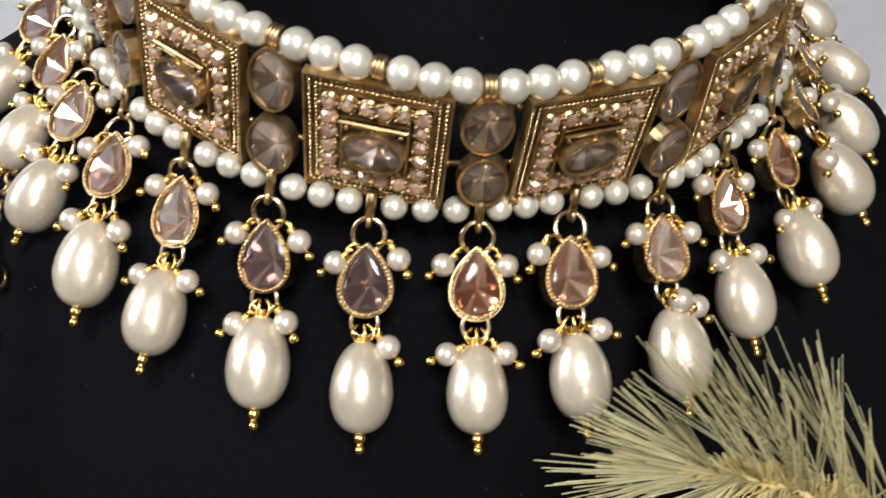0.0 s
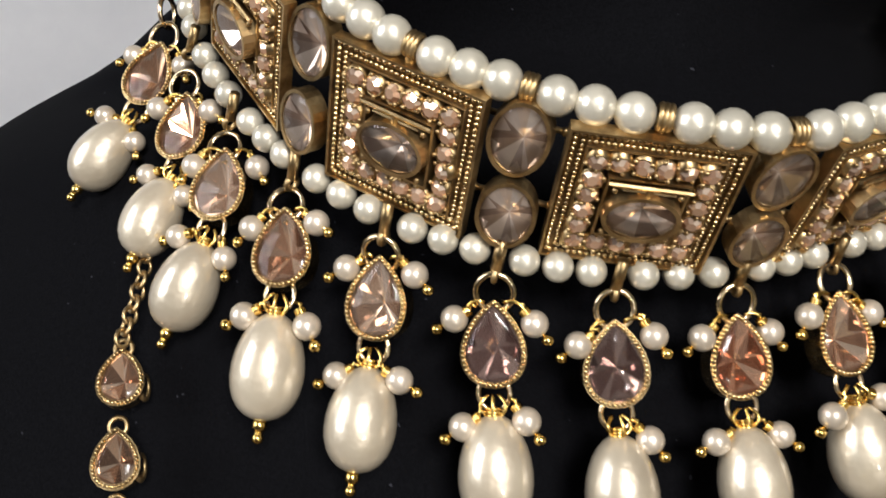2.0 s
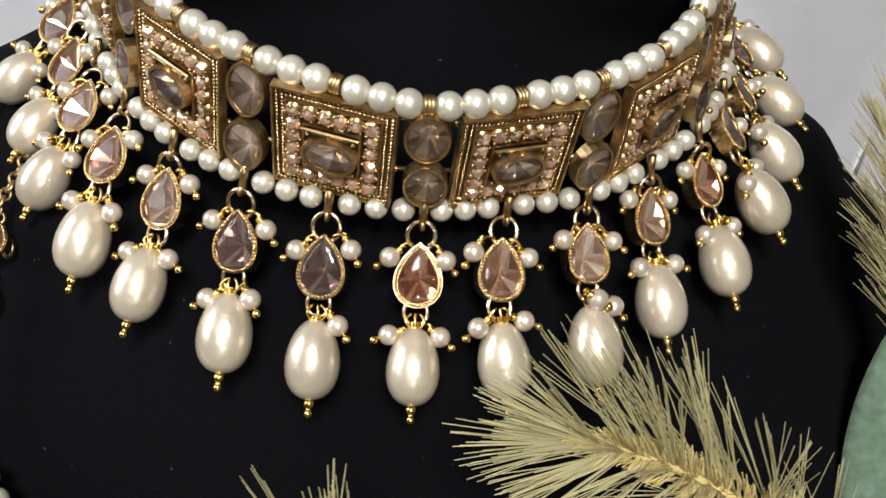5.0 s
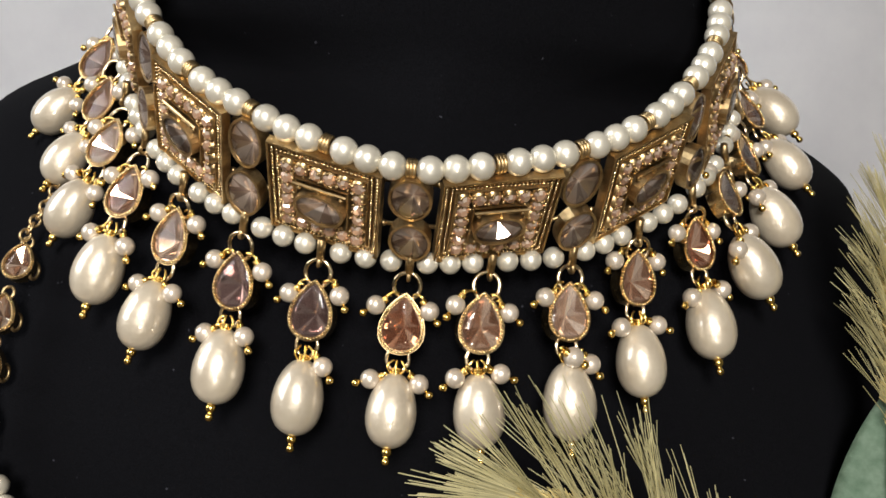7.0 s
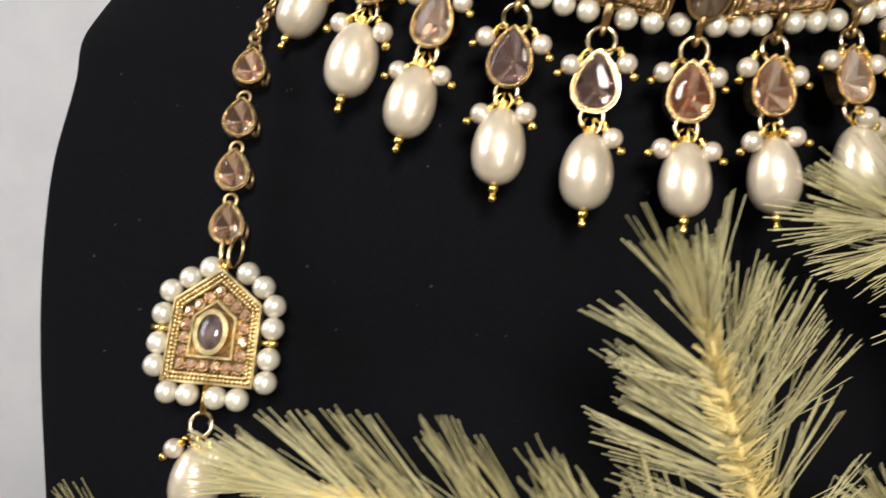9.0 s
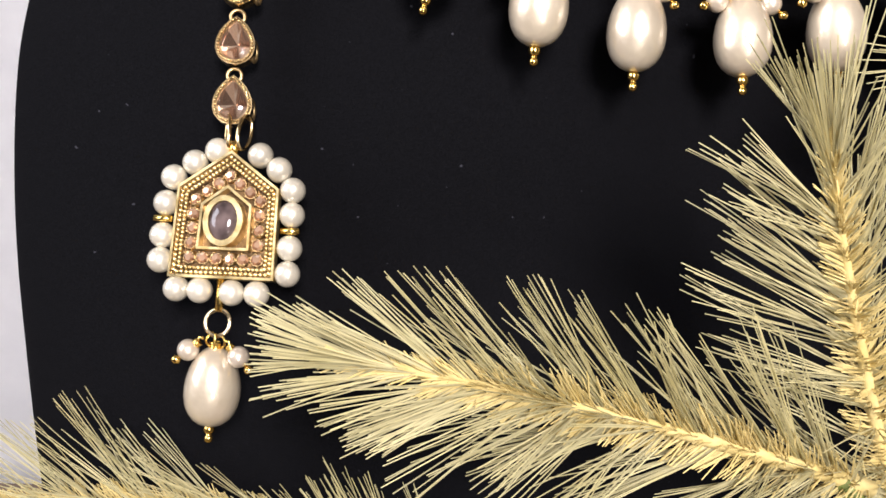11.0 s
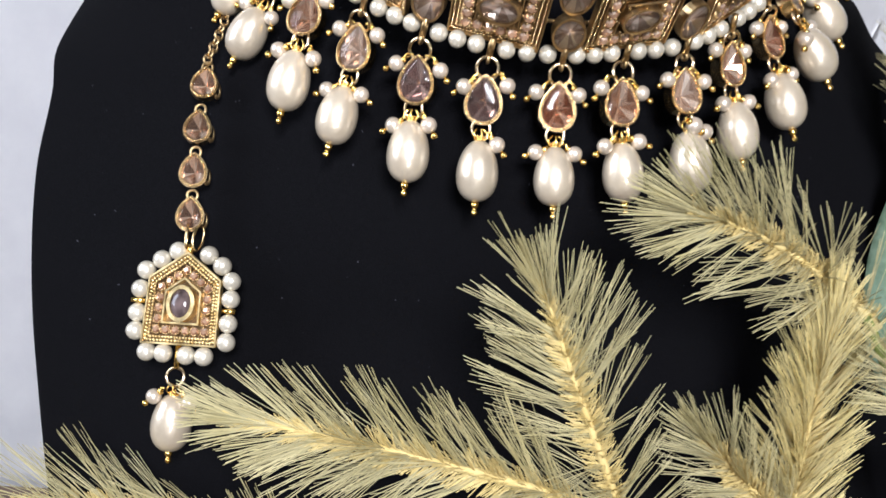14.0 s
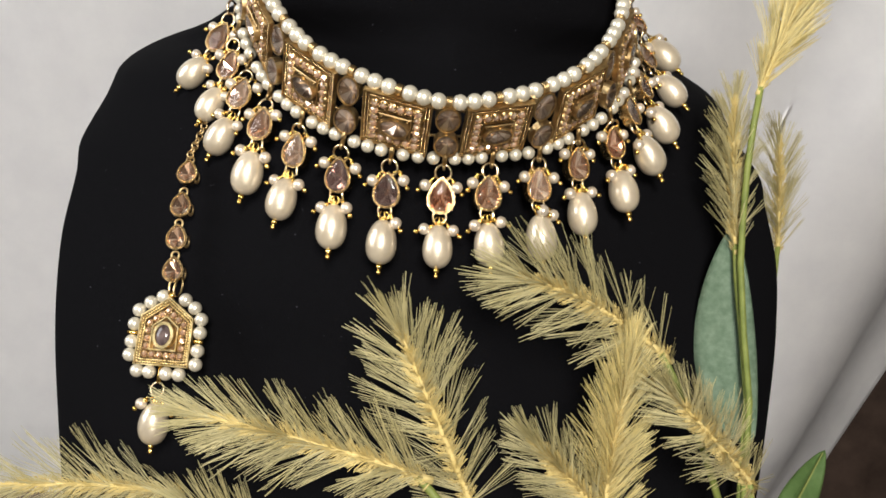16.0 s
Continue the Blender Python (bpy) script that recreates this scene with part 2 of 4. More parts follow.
def facets(bm, line, depth, lean=(0.10, -0.14)):
    """Separate flat facets of uneven width that meet at a deep point behind the outline (pavilion of a cut stone)."""
    rng = random.Random(round(depth * 1e6) + len(line))
    n = len(line)
    mid = (sum(p[0] for p in line) / n + lean[0] * line[n // 4][0], sum(p[1] for p in line) / n - lean[1] * line[n // 2][1])
    k = 0
    while k < n:
        step = min(n - k, rng.choice((1, 2, 2, 3)))
        edge = [line[(k + i) % n] for i in range(step + 1)]
        v = [bm.verts.new((p[0], 0.0, p[1])) for p in edge] + [bm.verts.new((mid[0], depth, mid[1]))]
        bm.faces.new(v[::-1])
        if rng.random() < 0.55 and step > 1:
            p = edge[len(edge) // 2]
            f = rng.uniform(0.45, 0.75)
            tip = (mid[0] + f * (p[0] - mid[0]), (1 - f) * depth * 0.82, mid[1] + f * (p[1] - mid[1]))
            v = [bm.verts.new((q[0] * 0.97, 0.02 * depth, q[1] * 0.97)) for q in (edge[0], edge[-1])] + [bm.verts.new(tip)]
            bm.faces.new(v[::-1])
        k += step


def cover_plate(bm, line, y, rise):
    """The polished face of a stone: a low smooth dome."""
    line = line[::-1]
    n = len(line)
    rings = [[bm.verts.new((p[0] * s, y - rise * h, p[1] * s)) for p in line] for s, h in ((1.0, 0.0), (0.9, 0.42), (0.7, 0.74), (0.4, 0.94))]
    for u, v in zip(rings, rings[1:]):
        for k in range(n):
            bm.faces.new((u[k], u[(k + 1) % n], v[(k + 1) % n], v[k])).smooth = True
    top = bm.verts.new((sum(p[0] for p in line) / n * 0.3, y - rise, sum(p[1] for p in line) / n * 0.3))
    for k in range(n):
        bm.faces.new((rings[-1][k], rings[-1][(k + 1) % n], top)).smooth = True


def milgrain(bm, line, y, r, pitch, mat_slot=0):
    """Small beads set along a closed outline."""
    n = len(line)
    lengths = [math.dist(line[k], line[(k + 1) % n]) for k in range(n)]
    total = sum(lengths)
    count = max(6, round(total / pitch))
    k, run = 0, 0.0
    for i in range(count):
        s = i * total / count
        while k < n - 1 and run + lengths[k] < s:
            run += lengths[k]
            k += 1
        f = (s - run) / lengths[k]
        p, q = line[k], line[(k + 1) % n]
        ball(bm, (p[0] + (q[0] - p[0]) * f, y, p[1] + (q[1] - p[1]) * f), r, 7, 5, mat_slot)


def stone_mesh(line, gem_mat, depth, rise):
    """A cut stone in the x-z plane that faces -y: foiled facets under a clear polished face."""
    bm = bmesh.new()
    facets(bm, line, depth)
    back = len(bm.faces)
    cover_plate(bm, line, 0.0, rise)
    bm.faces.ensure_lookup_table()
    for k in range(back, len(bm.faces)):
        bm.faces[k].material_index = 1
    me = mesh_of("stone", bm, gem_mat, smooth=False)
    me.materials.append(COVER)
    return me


# ---- setting ----
def box_bm(x0, x1, y0, y1, z0, z1):
    bm = bmesh.new()
    v = [bm.verts.new((x, y, z)) for x in (x0, x1) for y in (y0, y1) for z in (z0, z1)]
    for f in ((0, 1, 3, 2), (4, 6, 7, 5), (0, 4, 5, 1), (2, 3, 7, 6), (0, 2, 6, 4), (1, 5, 7, 3)):
        bm.faces.new([v[i] for i in f])
    return bm


def structure(name, bm, mat, label, category, smooth=False):
    return tagged(part(name, bm, mat, None, smooth=smooth), label, category, kind="structure")


# Unseen room shell, added; its dim grey keeps reflections in stones and metal dark.
ROOM = 1.6
structure("floor", box_bm(-ROOM, ROOM, -ROOM, 1.2, -0.80, -0.75), DARK_WOOD, "added unseen dark floor under the table", "floor")
structure("ceiling", box_bm(-ROOM, ROOM, -ROOM, 1.2, 1.65, 1.70), PLASTER, "added unseen grey plaster ceiling", "ceiling")
structure("wall_north", box_bm(-ROOM, ROOM, 1.2, 1.3, -0.8, 1.7), PLASTER, "added unseen grey plaster wall behind the backdrop", "wall")
structure("wall_south", box_bm(-ROOM, ROOM, -ROOM - 0.1, -ROOM, -0.8, 1.7), PLASTER, "added unseen grey plaster wall", "wall")
structure("wall_west", box_bm(-ROOM - 0.1, -ROOM, -ROOM, 1.2, -0.8, 1.7), PLASTER, "added unseen grey plaster wall", "wall")
structure("wall_east", box_bm(ROOM, ROOM + 0.1, -ROOM, 1.2, -0.8, 1.7), PLASTER, "added unseen grey plaster wall", "wall")


def display_table():
    top = tagged(part("display_table", box_bm(-0.6, 0.6, 0.02, 0.30, -0.03, 0.0), TABLE_MAT, None, smooth=False), "plain dark brown wooden table that carries the display", "table")
    for x in (-0.58, 0.54):
        for y in (0.03, 0.25):
            part("leg", box_bm(x, x + 0.04, y, y + 0.04, -0.75, -0.03), TABLE_MAT, top, smooth=False)
    return top


display_table()


def backdrop_cloth():
    """A white cloth that hangs behind the bust, with soft upright folds; its hem on one side is drawn aside."""
    bm = bmesh.new()
    nx, nz = 240, 30
    rows = []
    for j in range(nz + 1):
        z = j / nz
        line = []
        for i in range(nx + 1):
            u = i / nx
            edge = 0.39 + 0.46 * (z - 0.37)
            x = -0.65 + (edge + 0.65) * u
            fold = 0.010 * math.sin(9 * u + 1.2) + max(0.0, u - 0.62) * 0.09 * math.sin(34 * u + 0.8 * z)
            turn = max(0.0, (u - 0.815) / 0.185)
            fold += 0.14 * turn ** 1.2 * min(1.2, max(0.12, (0.66 - z) / 0.2))
            line.append(bm.verts.new((x, 0.40 + fold, -0.30 + z * 1.05)))
        rows.append(line)
    for a, b in zip(rows, rows[1:]):
        for i in range(nx):
            bm.faces.new((a[i], a[i + 1], b[i + 1], b[i]))
    bmesh.ops.solidify(bm, geom=bm.faces[:], thickness=0.002)
    return tagged(part("backdrop", bm, CLOTH, None), "white cloth backdrop with soft upright folds behind the bust", "backdrop", kind="structure")


backdrop_cloth()
structure("cabinet_panel", box_bm(0.02, 0.95, 0.78, 0.82, -0.75, 0.60), DARK_WOOD, "dark brown wooden panel behind the cloth", "panel")

# ---- bust ----
BUST_YAW, BUST_X = radians(7.9), 0.003
# height, half width, depth, front of the chest, squareness
BUST = [(0.000, 0.1166, 0.0450, 0.1131, 2.25), (0.070, 0.1268, 0.0421, 0.1268, 2.02), (0.120, 0.1317, 0.0391, 0.1371, 1.81), (0.146, 0.1323, 0.0365, 0.1425, 1.65),
        (0.170, 0.1310, 0.0375, 0.1456, 1.41), (0.190, 0.1290, 0.0463, 0.1479, 1.27), (0.199, 0.1304, 0.0548, 0.1488, 1.32), (0.207, 0.1302, 0.0691, 0.1505, 1.39),
        (0.215, 0.1288, 0.0826, 0.1520, 1.48), (0.221, 0.1279, 0.0904, 0.1524, 1.53), (0.227, 0.1267, 0.0966, 0.1534, 1.52), (0.233, 0.1221, 0.1021, 0.1558, 1.46),
        (0.240, 0.1105, 0.1026, 0.1582, 1.38), (0.246, 0.0922, 0.0860, 0.1595, 1.68), (0.252, 0.0785, 0.0640, 0.1582, 2.10), (0.260, 0.0645, 0.0450, 0.1565, 2.20),
        (0.280, 0.0625, 0.0400, 0.1540, 2.20), (0.360, 0.0620, 0.0400, 0.1520, 2.20)]


def bust_section(z):
    """The section at height z, smoothly between those above."""
    n = len(BUST)
    i = next((k for k in range(n - 1) if z <= BUST[k + 1][0]), n - 2)
    a, b, c, d = (BUST[min(n - 1, max(0, i + k))] for k in (-1, 0, 1, 2))
    f = (z - b[0]) / (c[0] - b[0])
    out = []
    for k in range(5):
        run = c[0] - b[0]
        s0 = (c[k] - a[k]) / (c[0] - a[0]) * run
        s1 = (d[k] - b[k]) / (d[0] - b[0]) * run
        out.append((2 * f ** 3 - 3 * f ** 2 + 1) * b[k] + (f ** 3 - 2 * f ** 2 + f) * s0 + (3 * f ** 2 - 2 * f ** 3) * c[k] + (f ** 3 - f ** 2) * s1)
    return out


def necklace_bust():
    bm = bmesh.new()
    segs, levels = 128, 140
    rings = []
    for j in range(levels + 1):
        z = 0.36 * j / levels
        _, w, d, front, k = bust_section(z)
        ring = []
        for i in range(segs):
            a = 2 * math.pi * i / segs
            s, c = math.cos(a), math.sin(a)
            bx = w * math.copysign(abs(s) ** (2 / k), s)
            by = front + d - d * math.copysign(abs(c) ** (2 / k), c) - 0.18
            ring.append(bm.verts.new((BUST_X + bx * math.cos(BUST_YAW) - by * math.sin(BUST_YAW), 0.18 + bx * math.sin(BUST_YAW) + by * math.cos(BUST_YAW), z)))
        rings.append(ring)
    for u, v in zip(rings, rings[1:]):
        for k in range(segs):
            bm.faces.new((u[k], u[(k + 1) % segs], v[(k + 1) % segs], v[k]))
    bm.faces.new(rings[0][::-1])
    bm.faces.new(rings[-1])
    bmesh.ops.recalc_face_normals(bm, faces=bm.faces[:])
    return tagged(part("necklace_bust", bm, VELVET, None), "black velvet necklace display bust with rounded shoulders", "display bust")


necklace_bust()

# ---- choker ----
MM = 0.001
LOOP = Matrix.Translation((-0.0023, 0.1814, 0.2521)) @ pose(0, 0, 0, 0, 0, 9.84) @ pose(0, 0, 0, 45.6, -0.1, 0)
RX, RY, TOP = 0.0652, 0.0654, 0.0238


# how the linked pieces sag: degrees, then millimetres out and up, for the upper and the lower edge
SAG = {-99: (0.0, 0.0, 0.0, 0.0, 3.0, -5.0), -85: (-0.5, -0.4, -0.5, -0.4, 1.5, -5.6), -71: (-1.0, -0.8, -1.0, -0.3, -0.2, -6.0), -57: (-2.0, -1.5, -1.8, -0.3, -0.6, -4.4),
       -43: (-2.1, -1.5, -1.8, 0.6, 0.0, -1.8), -29: (-1.9, -2.3, -1.6, 0.3, -0.4, -0.5), -15: (-0.7, -0.7, -0.4, 0.2, -1.2, -0.6), -1: (-0.6, 1.8, 0.1, 1.2, -1.1, 0.1),
       13: (-0.4, 0.4, 0.7, 0.6, -0.9, 0.6), 27: (-0.2, 0.6, 1.0, 0.7, 1.3, 0.0), 41: (-0.1, 0.5, 1.0, 0.4, 2.2, -0.2), 55: (1.0, -0.3, -0.3, 0.4, 4.5, -1.2),
       69: (0.5, 0.0, 0.0, 0.2, 6.5, -2.5), 83: (0.0, 0.0, 0.0, 0.0, 8.5, -3.5), 97: (0.0, 0.0, 0.0, 0.0, 9.0, -3.5), 111: (0.0, 0.0, 0.0, 0.0, 7.0, -3.0)}


def sag(phi):
    k = math.floor((phi + 1) / 14)
    f = (phi + 1) / 14 - k
    a, b = (SAG.get(-1 + 14 * q, (0, 0, 0, 0, 3.0, -2.0)) for q in (k, k + 1))
    return [p + (q - p) * f for p, q in zip(a, b)]


def ring_point(phi, r, h):
    a = radians(phi)
    return Vector((r * math.sin(a), -r * math.cos(a), h))


def spot(phi, h):
    """A point of the choker's band, h above its lower edge."""
    d = sag(phi)
    top = ring_point(phi + d[0], RX * (1 - 0.0725) + d[1] * MM, TOP + d[2] * MM)
    low = ring_point(phi + d[3], RX + d[4] * MM, d[5] * MM)
    return LOOP @ low.lerp(top, h / TOP)


def band(phi, h, out=0.0, span=2.0):
    """A frame on the choker: x along the band, -y outwards, z to its upper edge."""
    a, b = spot(phi - span, h), spot(phi + span, h)
    x = (b - a).normalized()
    z = spot(phi, h + 0.004) - spot(phi, h - 0.004)
    z = (z - x * z.dot(x)).normalized()
    y = z.cross(x)
    return frame_axes(x, y, z, (a + b) / 2 - y * out)


choker = tagged(new("choker_necklace"), "antique gold choker with champagne crystals and pearl drops", "necklace")


def egg_mesh():
    bm = bmesh.new()
    prof = []
    for i in range(15):
        w = math.pi * i / 14
        z = -math.cos(w)
        r = math.sin(w) ** 0.92 * (1 - 0.125 * z) * 4.7
        prof.append((max(0.0, r) * MM if 0 < i < 14 else 0.0, z * 6.9 * MM))
    lathe(bm, prof, 24)
    return mesh_of("drop_pearl", bm, PEARL_DROP)


EGG = egg_mesh()


def sphere_mesh(name, r, mat, segs=18, n=11):
    bm = bmesh.new()
    lathe(bm, ball_profile(r * MM, n), segs)
    return mesh_of(name, bm, mat)


STRAND_PEARL = sphere_mesh("pearl", 2.45, PEARL_WHITE)
EDGE_PEARL = sphere_mesh("pearl", 2.1, PEARL_WHITE)
SMALL_PEARL = sphere_mesh("small_pearl", 1.85, PEARL_PINK, 14, 9)


def pin_mesh():
    """A head pin: a thin wire with a wrapped loop and a ball at its end, along x."""
    bm = bmesh.new()
    tube(bm, [((-3.4 + 0.5 * k) * MM, 0, (0.5 if k % 2 else -0.1) * MM) for k in range(4)] + [(2.2 * MM, 0, 0)], 0.3 * MM, 5)
    for k in range(3):
        ring = [((-2.3 + 0.28 * k) * MM, 0.6 * MM * math.cos(w), 0.6 * MM * math.sin(w)) for w in (2 * math.pi * i / 8 for i in range(8))]
        tube(bm, ring, 0.24 * MM, 5, closed=True)
    ball(bm, (2.75 * MM, 0, 0), 0.8 * MM, 9, 7)
    return mesh_of("head_pin", bm, GOLD_BRIGHT)


PIN = pin_mesh()


def cap_mesh():
    """The stack of little gold beads under a drop, and its wire wrapping above."""
    bm = bmesh.new()
    ball(bm, (0, 0, -7.5 * MM), 1.0 * MM, 10, 7)
    lathe(bm, [(0, -8.3 * MM), (0.55 * MM, -8.3 * MM), (0.55 * MM, -8.7 * MM), (0, -8.7 * MM)], 8)
    ball(bm, (0, 0, -9.2 * MM), 0.78 * MM, 10, 7)
    return mesh_of("bead_tip", bm, GOLD_BRIGHT)


CAP = cap_mesh()


def wire_mesh():
    """Loops of gold wire between the lower ring and the pearl."""
    bm = bmesh.new()
    for k, (dx, dy) in enumerate(((-1.5, 0.2), (0.1, -0.5), (1.5, 0.1))):
        pts = []
        for i in range(9):
            w = math.pi * i / 8
            pts.append(((dx * (0.4 + 0.8 * math.sin(w)) - dx * 0.2 * i / 8) * MM, (dy - 0.5 * math.sin(w)) * MM, (2.6 - 3.0 * i / 8) * MM))
        tube(bm, pts, 0.26 * MM, 5)
    for k in range(3):
        ring = [(0.85 * MM * math.cos(w), 0.85 * MM * math.sin(w), (0.05 + 0.42 * k) * MM) for w in (2 * math.pi * i / 10 for i in range(10))]
        tube(bm, ring, 0.24 * MM, 5, closed=True)
    return mesh_of("wire_wrap", bm, GOLD_BRIGHT)


WIRE = wire_mesh()


def ring_mesh(r, wire, mat=GOLD_PALE, tall=1.0):
    bm = bmesh.new()
    tube(bm, [(r * MM * math.cos(w), 0, tall * r * MM * math.sin(w)) for w in (2 * math.pi * i / 18 for i in range(18))], wire * MM, 7, closed=True)
    return mesh_of("ring", bm, mat)


RING = ring_mesh(2.5, 0.45, tall=1.05)
RING_LOW = ring_mesh(2.1, 0.40, tall=1.05)


def bezel_mesh(line, wall, y_back, y_front, grain, mat, plate=True):
    """A collar round a stone, with a beaded edge and a closed back."""
    bm = bmesh.new()
    n = len(line)
    scale = [math.hypot(*p) for p in line]
    outer = [(p[0] * (1 + wall / s), p[1] * (1 + wall / s)) for p, s in zip(line, scale)]
    middle = [(p[0] * (1 + 0.45 * wall / s), p[1] * (1 + 0.45 * wall / s)) for p, s in zip(line, scale)]
    extrude_ring(bm, outer, line, y_back, y_front + 0.6 * grain)
    if grain:
        milgrain(bm, middle, y_front + 0.2 * grain, grain * 1.12, grain * 2.05)
    if plate:
        back = [bm.verts.new((p[0], y_back - 0.0001, p[1])) for p in line]
        bm.faces.new(back)
    bmesh.ops.recalc_face_normals(bm, faces=bm.faces[:])
    return mesh_of("bezel", bm, mat, smooth=False)


TEAR = outline(3.5 * MM, 5.0 * MM, 28, 0.75)
TEAR_BEZEL = bezel_mesh(TEAR, 0.8 * MM, 3.0 * MM, -0.4 * MM, 0.31 * MM, GOLD_MID)
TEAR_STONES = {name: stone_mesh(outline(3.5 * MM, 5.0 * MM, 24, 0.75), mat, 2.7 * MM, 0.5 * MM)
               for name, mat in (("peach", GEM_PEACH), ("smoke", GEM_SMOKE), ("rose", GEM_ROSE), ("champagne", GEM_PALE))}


def pendant(parent, lug, stone, tip, facing, tone, seed, low_pearls=(-1, 1), name="pendant"):
    """A teardrop crystal with two side pearls, hung from a lug, and below it a pearl drop that hangs its own way down to tip."""
    rng = random.Random(seed)
    up = ((lug - stone).normalized() + (stone - tip).normalized()).normalized()
    front = (facing - up * facing.dot(up)).normalized()
    m = frame_axes(up.cross(front), -front, up, stone)
    bezel = put(name, TEAR_BEZEL, parent, m)
    put("stone", TEAR_STONES[tone], bezel, label=tone.replace("smoke", "smoky grey") + " faceted teardrop crystal")
    head = Vector((0, 0.9 * MM, 4.6 * MM))
    pull = m.inverted() @ lug - head
    count = max(1, round(pull.length / (4.4 * MM)))
    for i in range(count):
        at = head + pull * ((i + 0.5) / count)
        z = pull.normalized()
        x = Vector((1, 0, 0)) - z * z.x
        x = x.normalized() if i % 2 == 0 else z.cross(x).normalized()
        put("ring", RING, bezel, frame_axes(x, z.cross(x), z, at))
    put("ring", RING_LOW, bezel, Matrix.Translation((0, 0.9 * MM, -6.6 * MM)))
    joint = m @ Vector((0, 0.3 * MM, -8.2 * MM))
    down = tip - joint
    scale = min(1.07, max(0.92, down.length / (17.0 * MM)))
    down.normalize()
    face = (front - down * front.dot(down)).normalized()
    hang = m.inverted() @ frame_axes(face.cross(down), -face, -down, tip - down * 9.2 * MM * scale) @ Matrix.Scale(scale, 4)
    swing = pose(0, 0, 0, 0, 0, rng.uniform(0, 360))
    put("drop_pearl", EGG, bezel, hang @ swing, "cream pearl drop")
    put("bead_tip", CAP, bezel, hang)
    put("wire_wrap", WIRE, bezel, hang @ Matrix.Translation((0, -0.3 * MM, 6.7 * MM)) @ pose(0, 0, 0, 0, 0, rng.uniform(-25, 25)))
    for side in (-1, 1):
        drop = rng.uniform(30, 62)
        q = Matrix.Translation((side * (4.9 + rng.uniform(-0.3, 0.5)) * MM, rng.uniform(-0.3, 0.9) * MM, (3.0 + rng.uniform(-0.9, 0.7)) * MM)) @ pose(0, 0, 0, 0, drop, rng.uniform(-18, 18) + (180 if side < 0 else 0))
        put("small_pearl", SMALL_PEARL, bezel, q)
        put("head_pin", PIN, bezel, q)
        # wire from the ring over to the side pearl
        bm = bmesh.new()
        a, b = Vector((side * 1.2, 0.4, 5.4)) * MM, q @ Vector((-1.7 * MM, 0, 0))
        c = a.lerp(b, 0.5) + Vector((side * 0.5, -0.5, 1.5)) * MM
        tube(bm, [a * (1 - t) ** 2 + c * 2 * t * (1 - t) + b * t * t for t in (i / 6 for i in range(7))], 0.3 * MM, 5)
        part("wire", bm, GOLD_BRIGHT, bezel)
    for side in low_pearls:
        drop = rng.uniform(20, 60)
        q = hang @ Matrix.Translation((side * (4.1 + rng.uniform(-0.3, 0.5)) * MM, (-0.5 if side else -2.4) * MM, (5.9 + rng.uniform(-0.9, 0.6) + (0 if side else 2.6)) * MM)) @ pose(0, 0, 0, 0, drop, rng.uniform(-15, 15) + (180 if side < 0 else 0))
        put("small_pearl", SMALL_PEARL, bezel, q)
        put("head_pin", PIN, bezel, q)
    return bezel


def rect_line(a, b, n):
    """A closed rectangle outline of half sizes a, b with n points a side."""
    pts = []
    for (x0, z0), (x1, z1) in (((-a, b), (a, b)), ((a, b), (a, -b)), ((a, -b), (-a, -b)), ((-a, -b), (-a, b))):
        pts += [(x0 + (x1 - x0) * k / n, z0 + (z1 - z0) * k / n) for k in range(n)]
    return pts


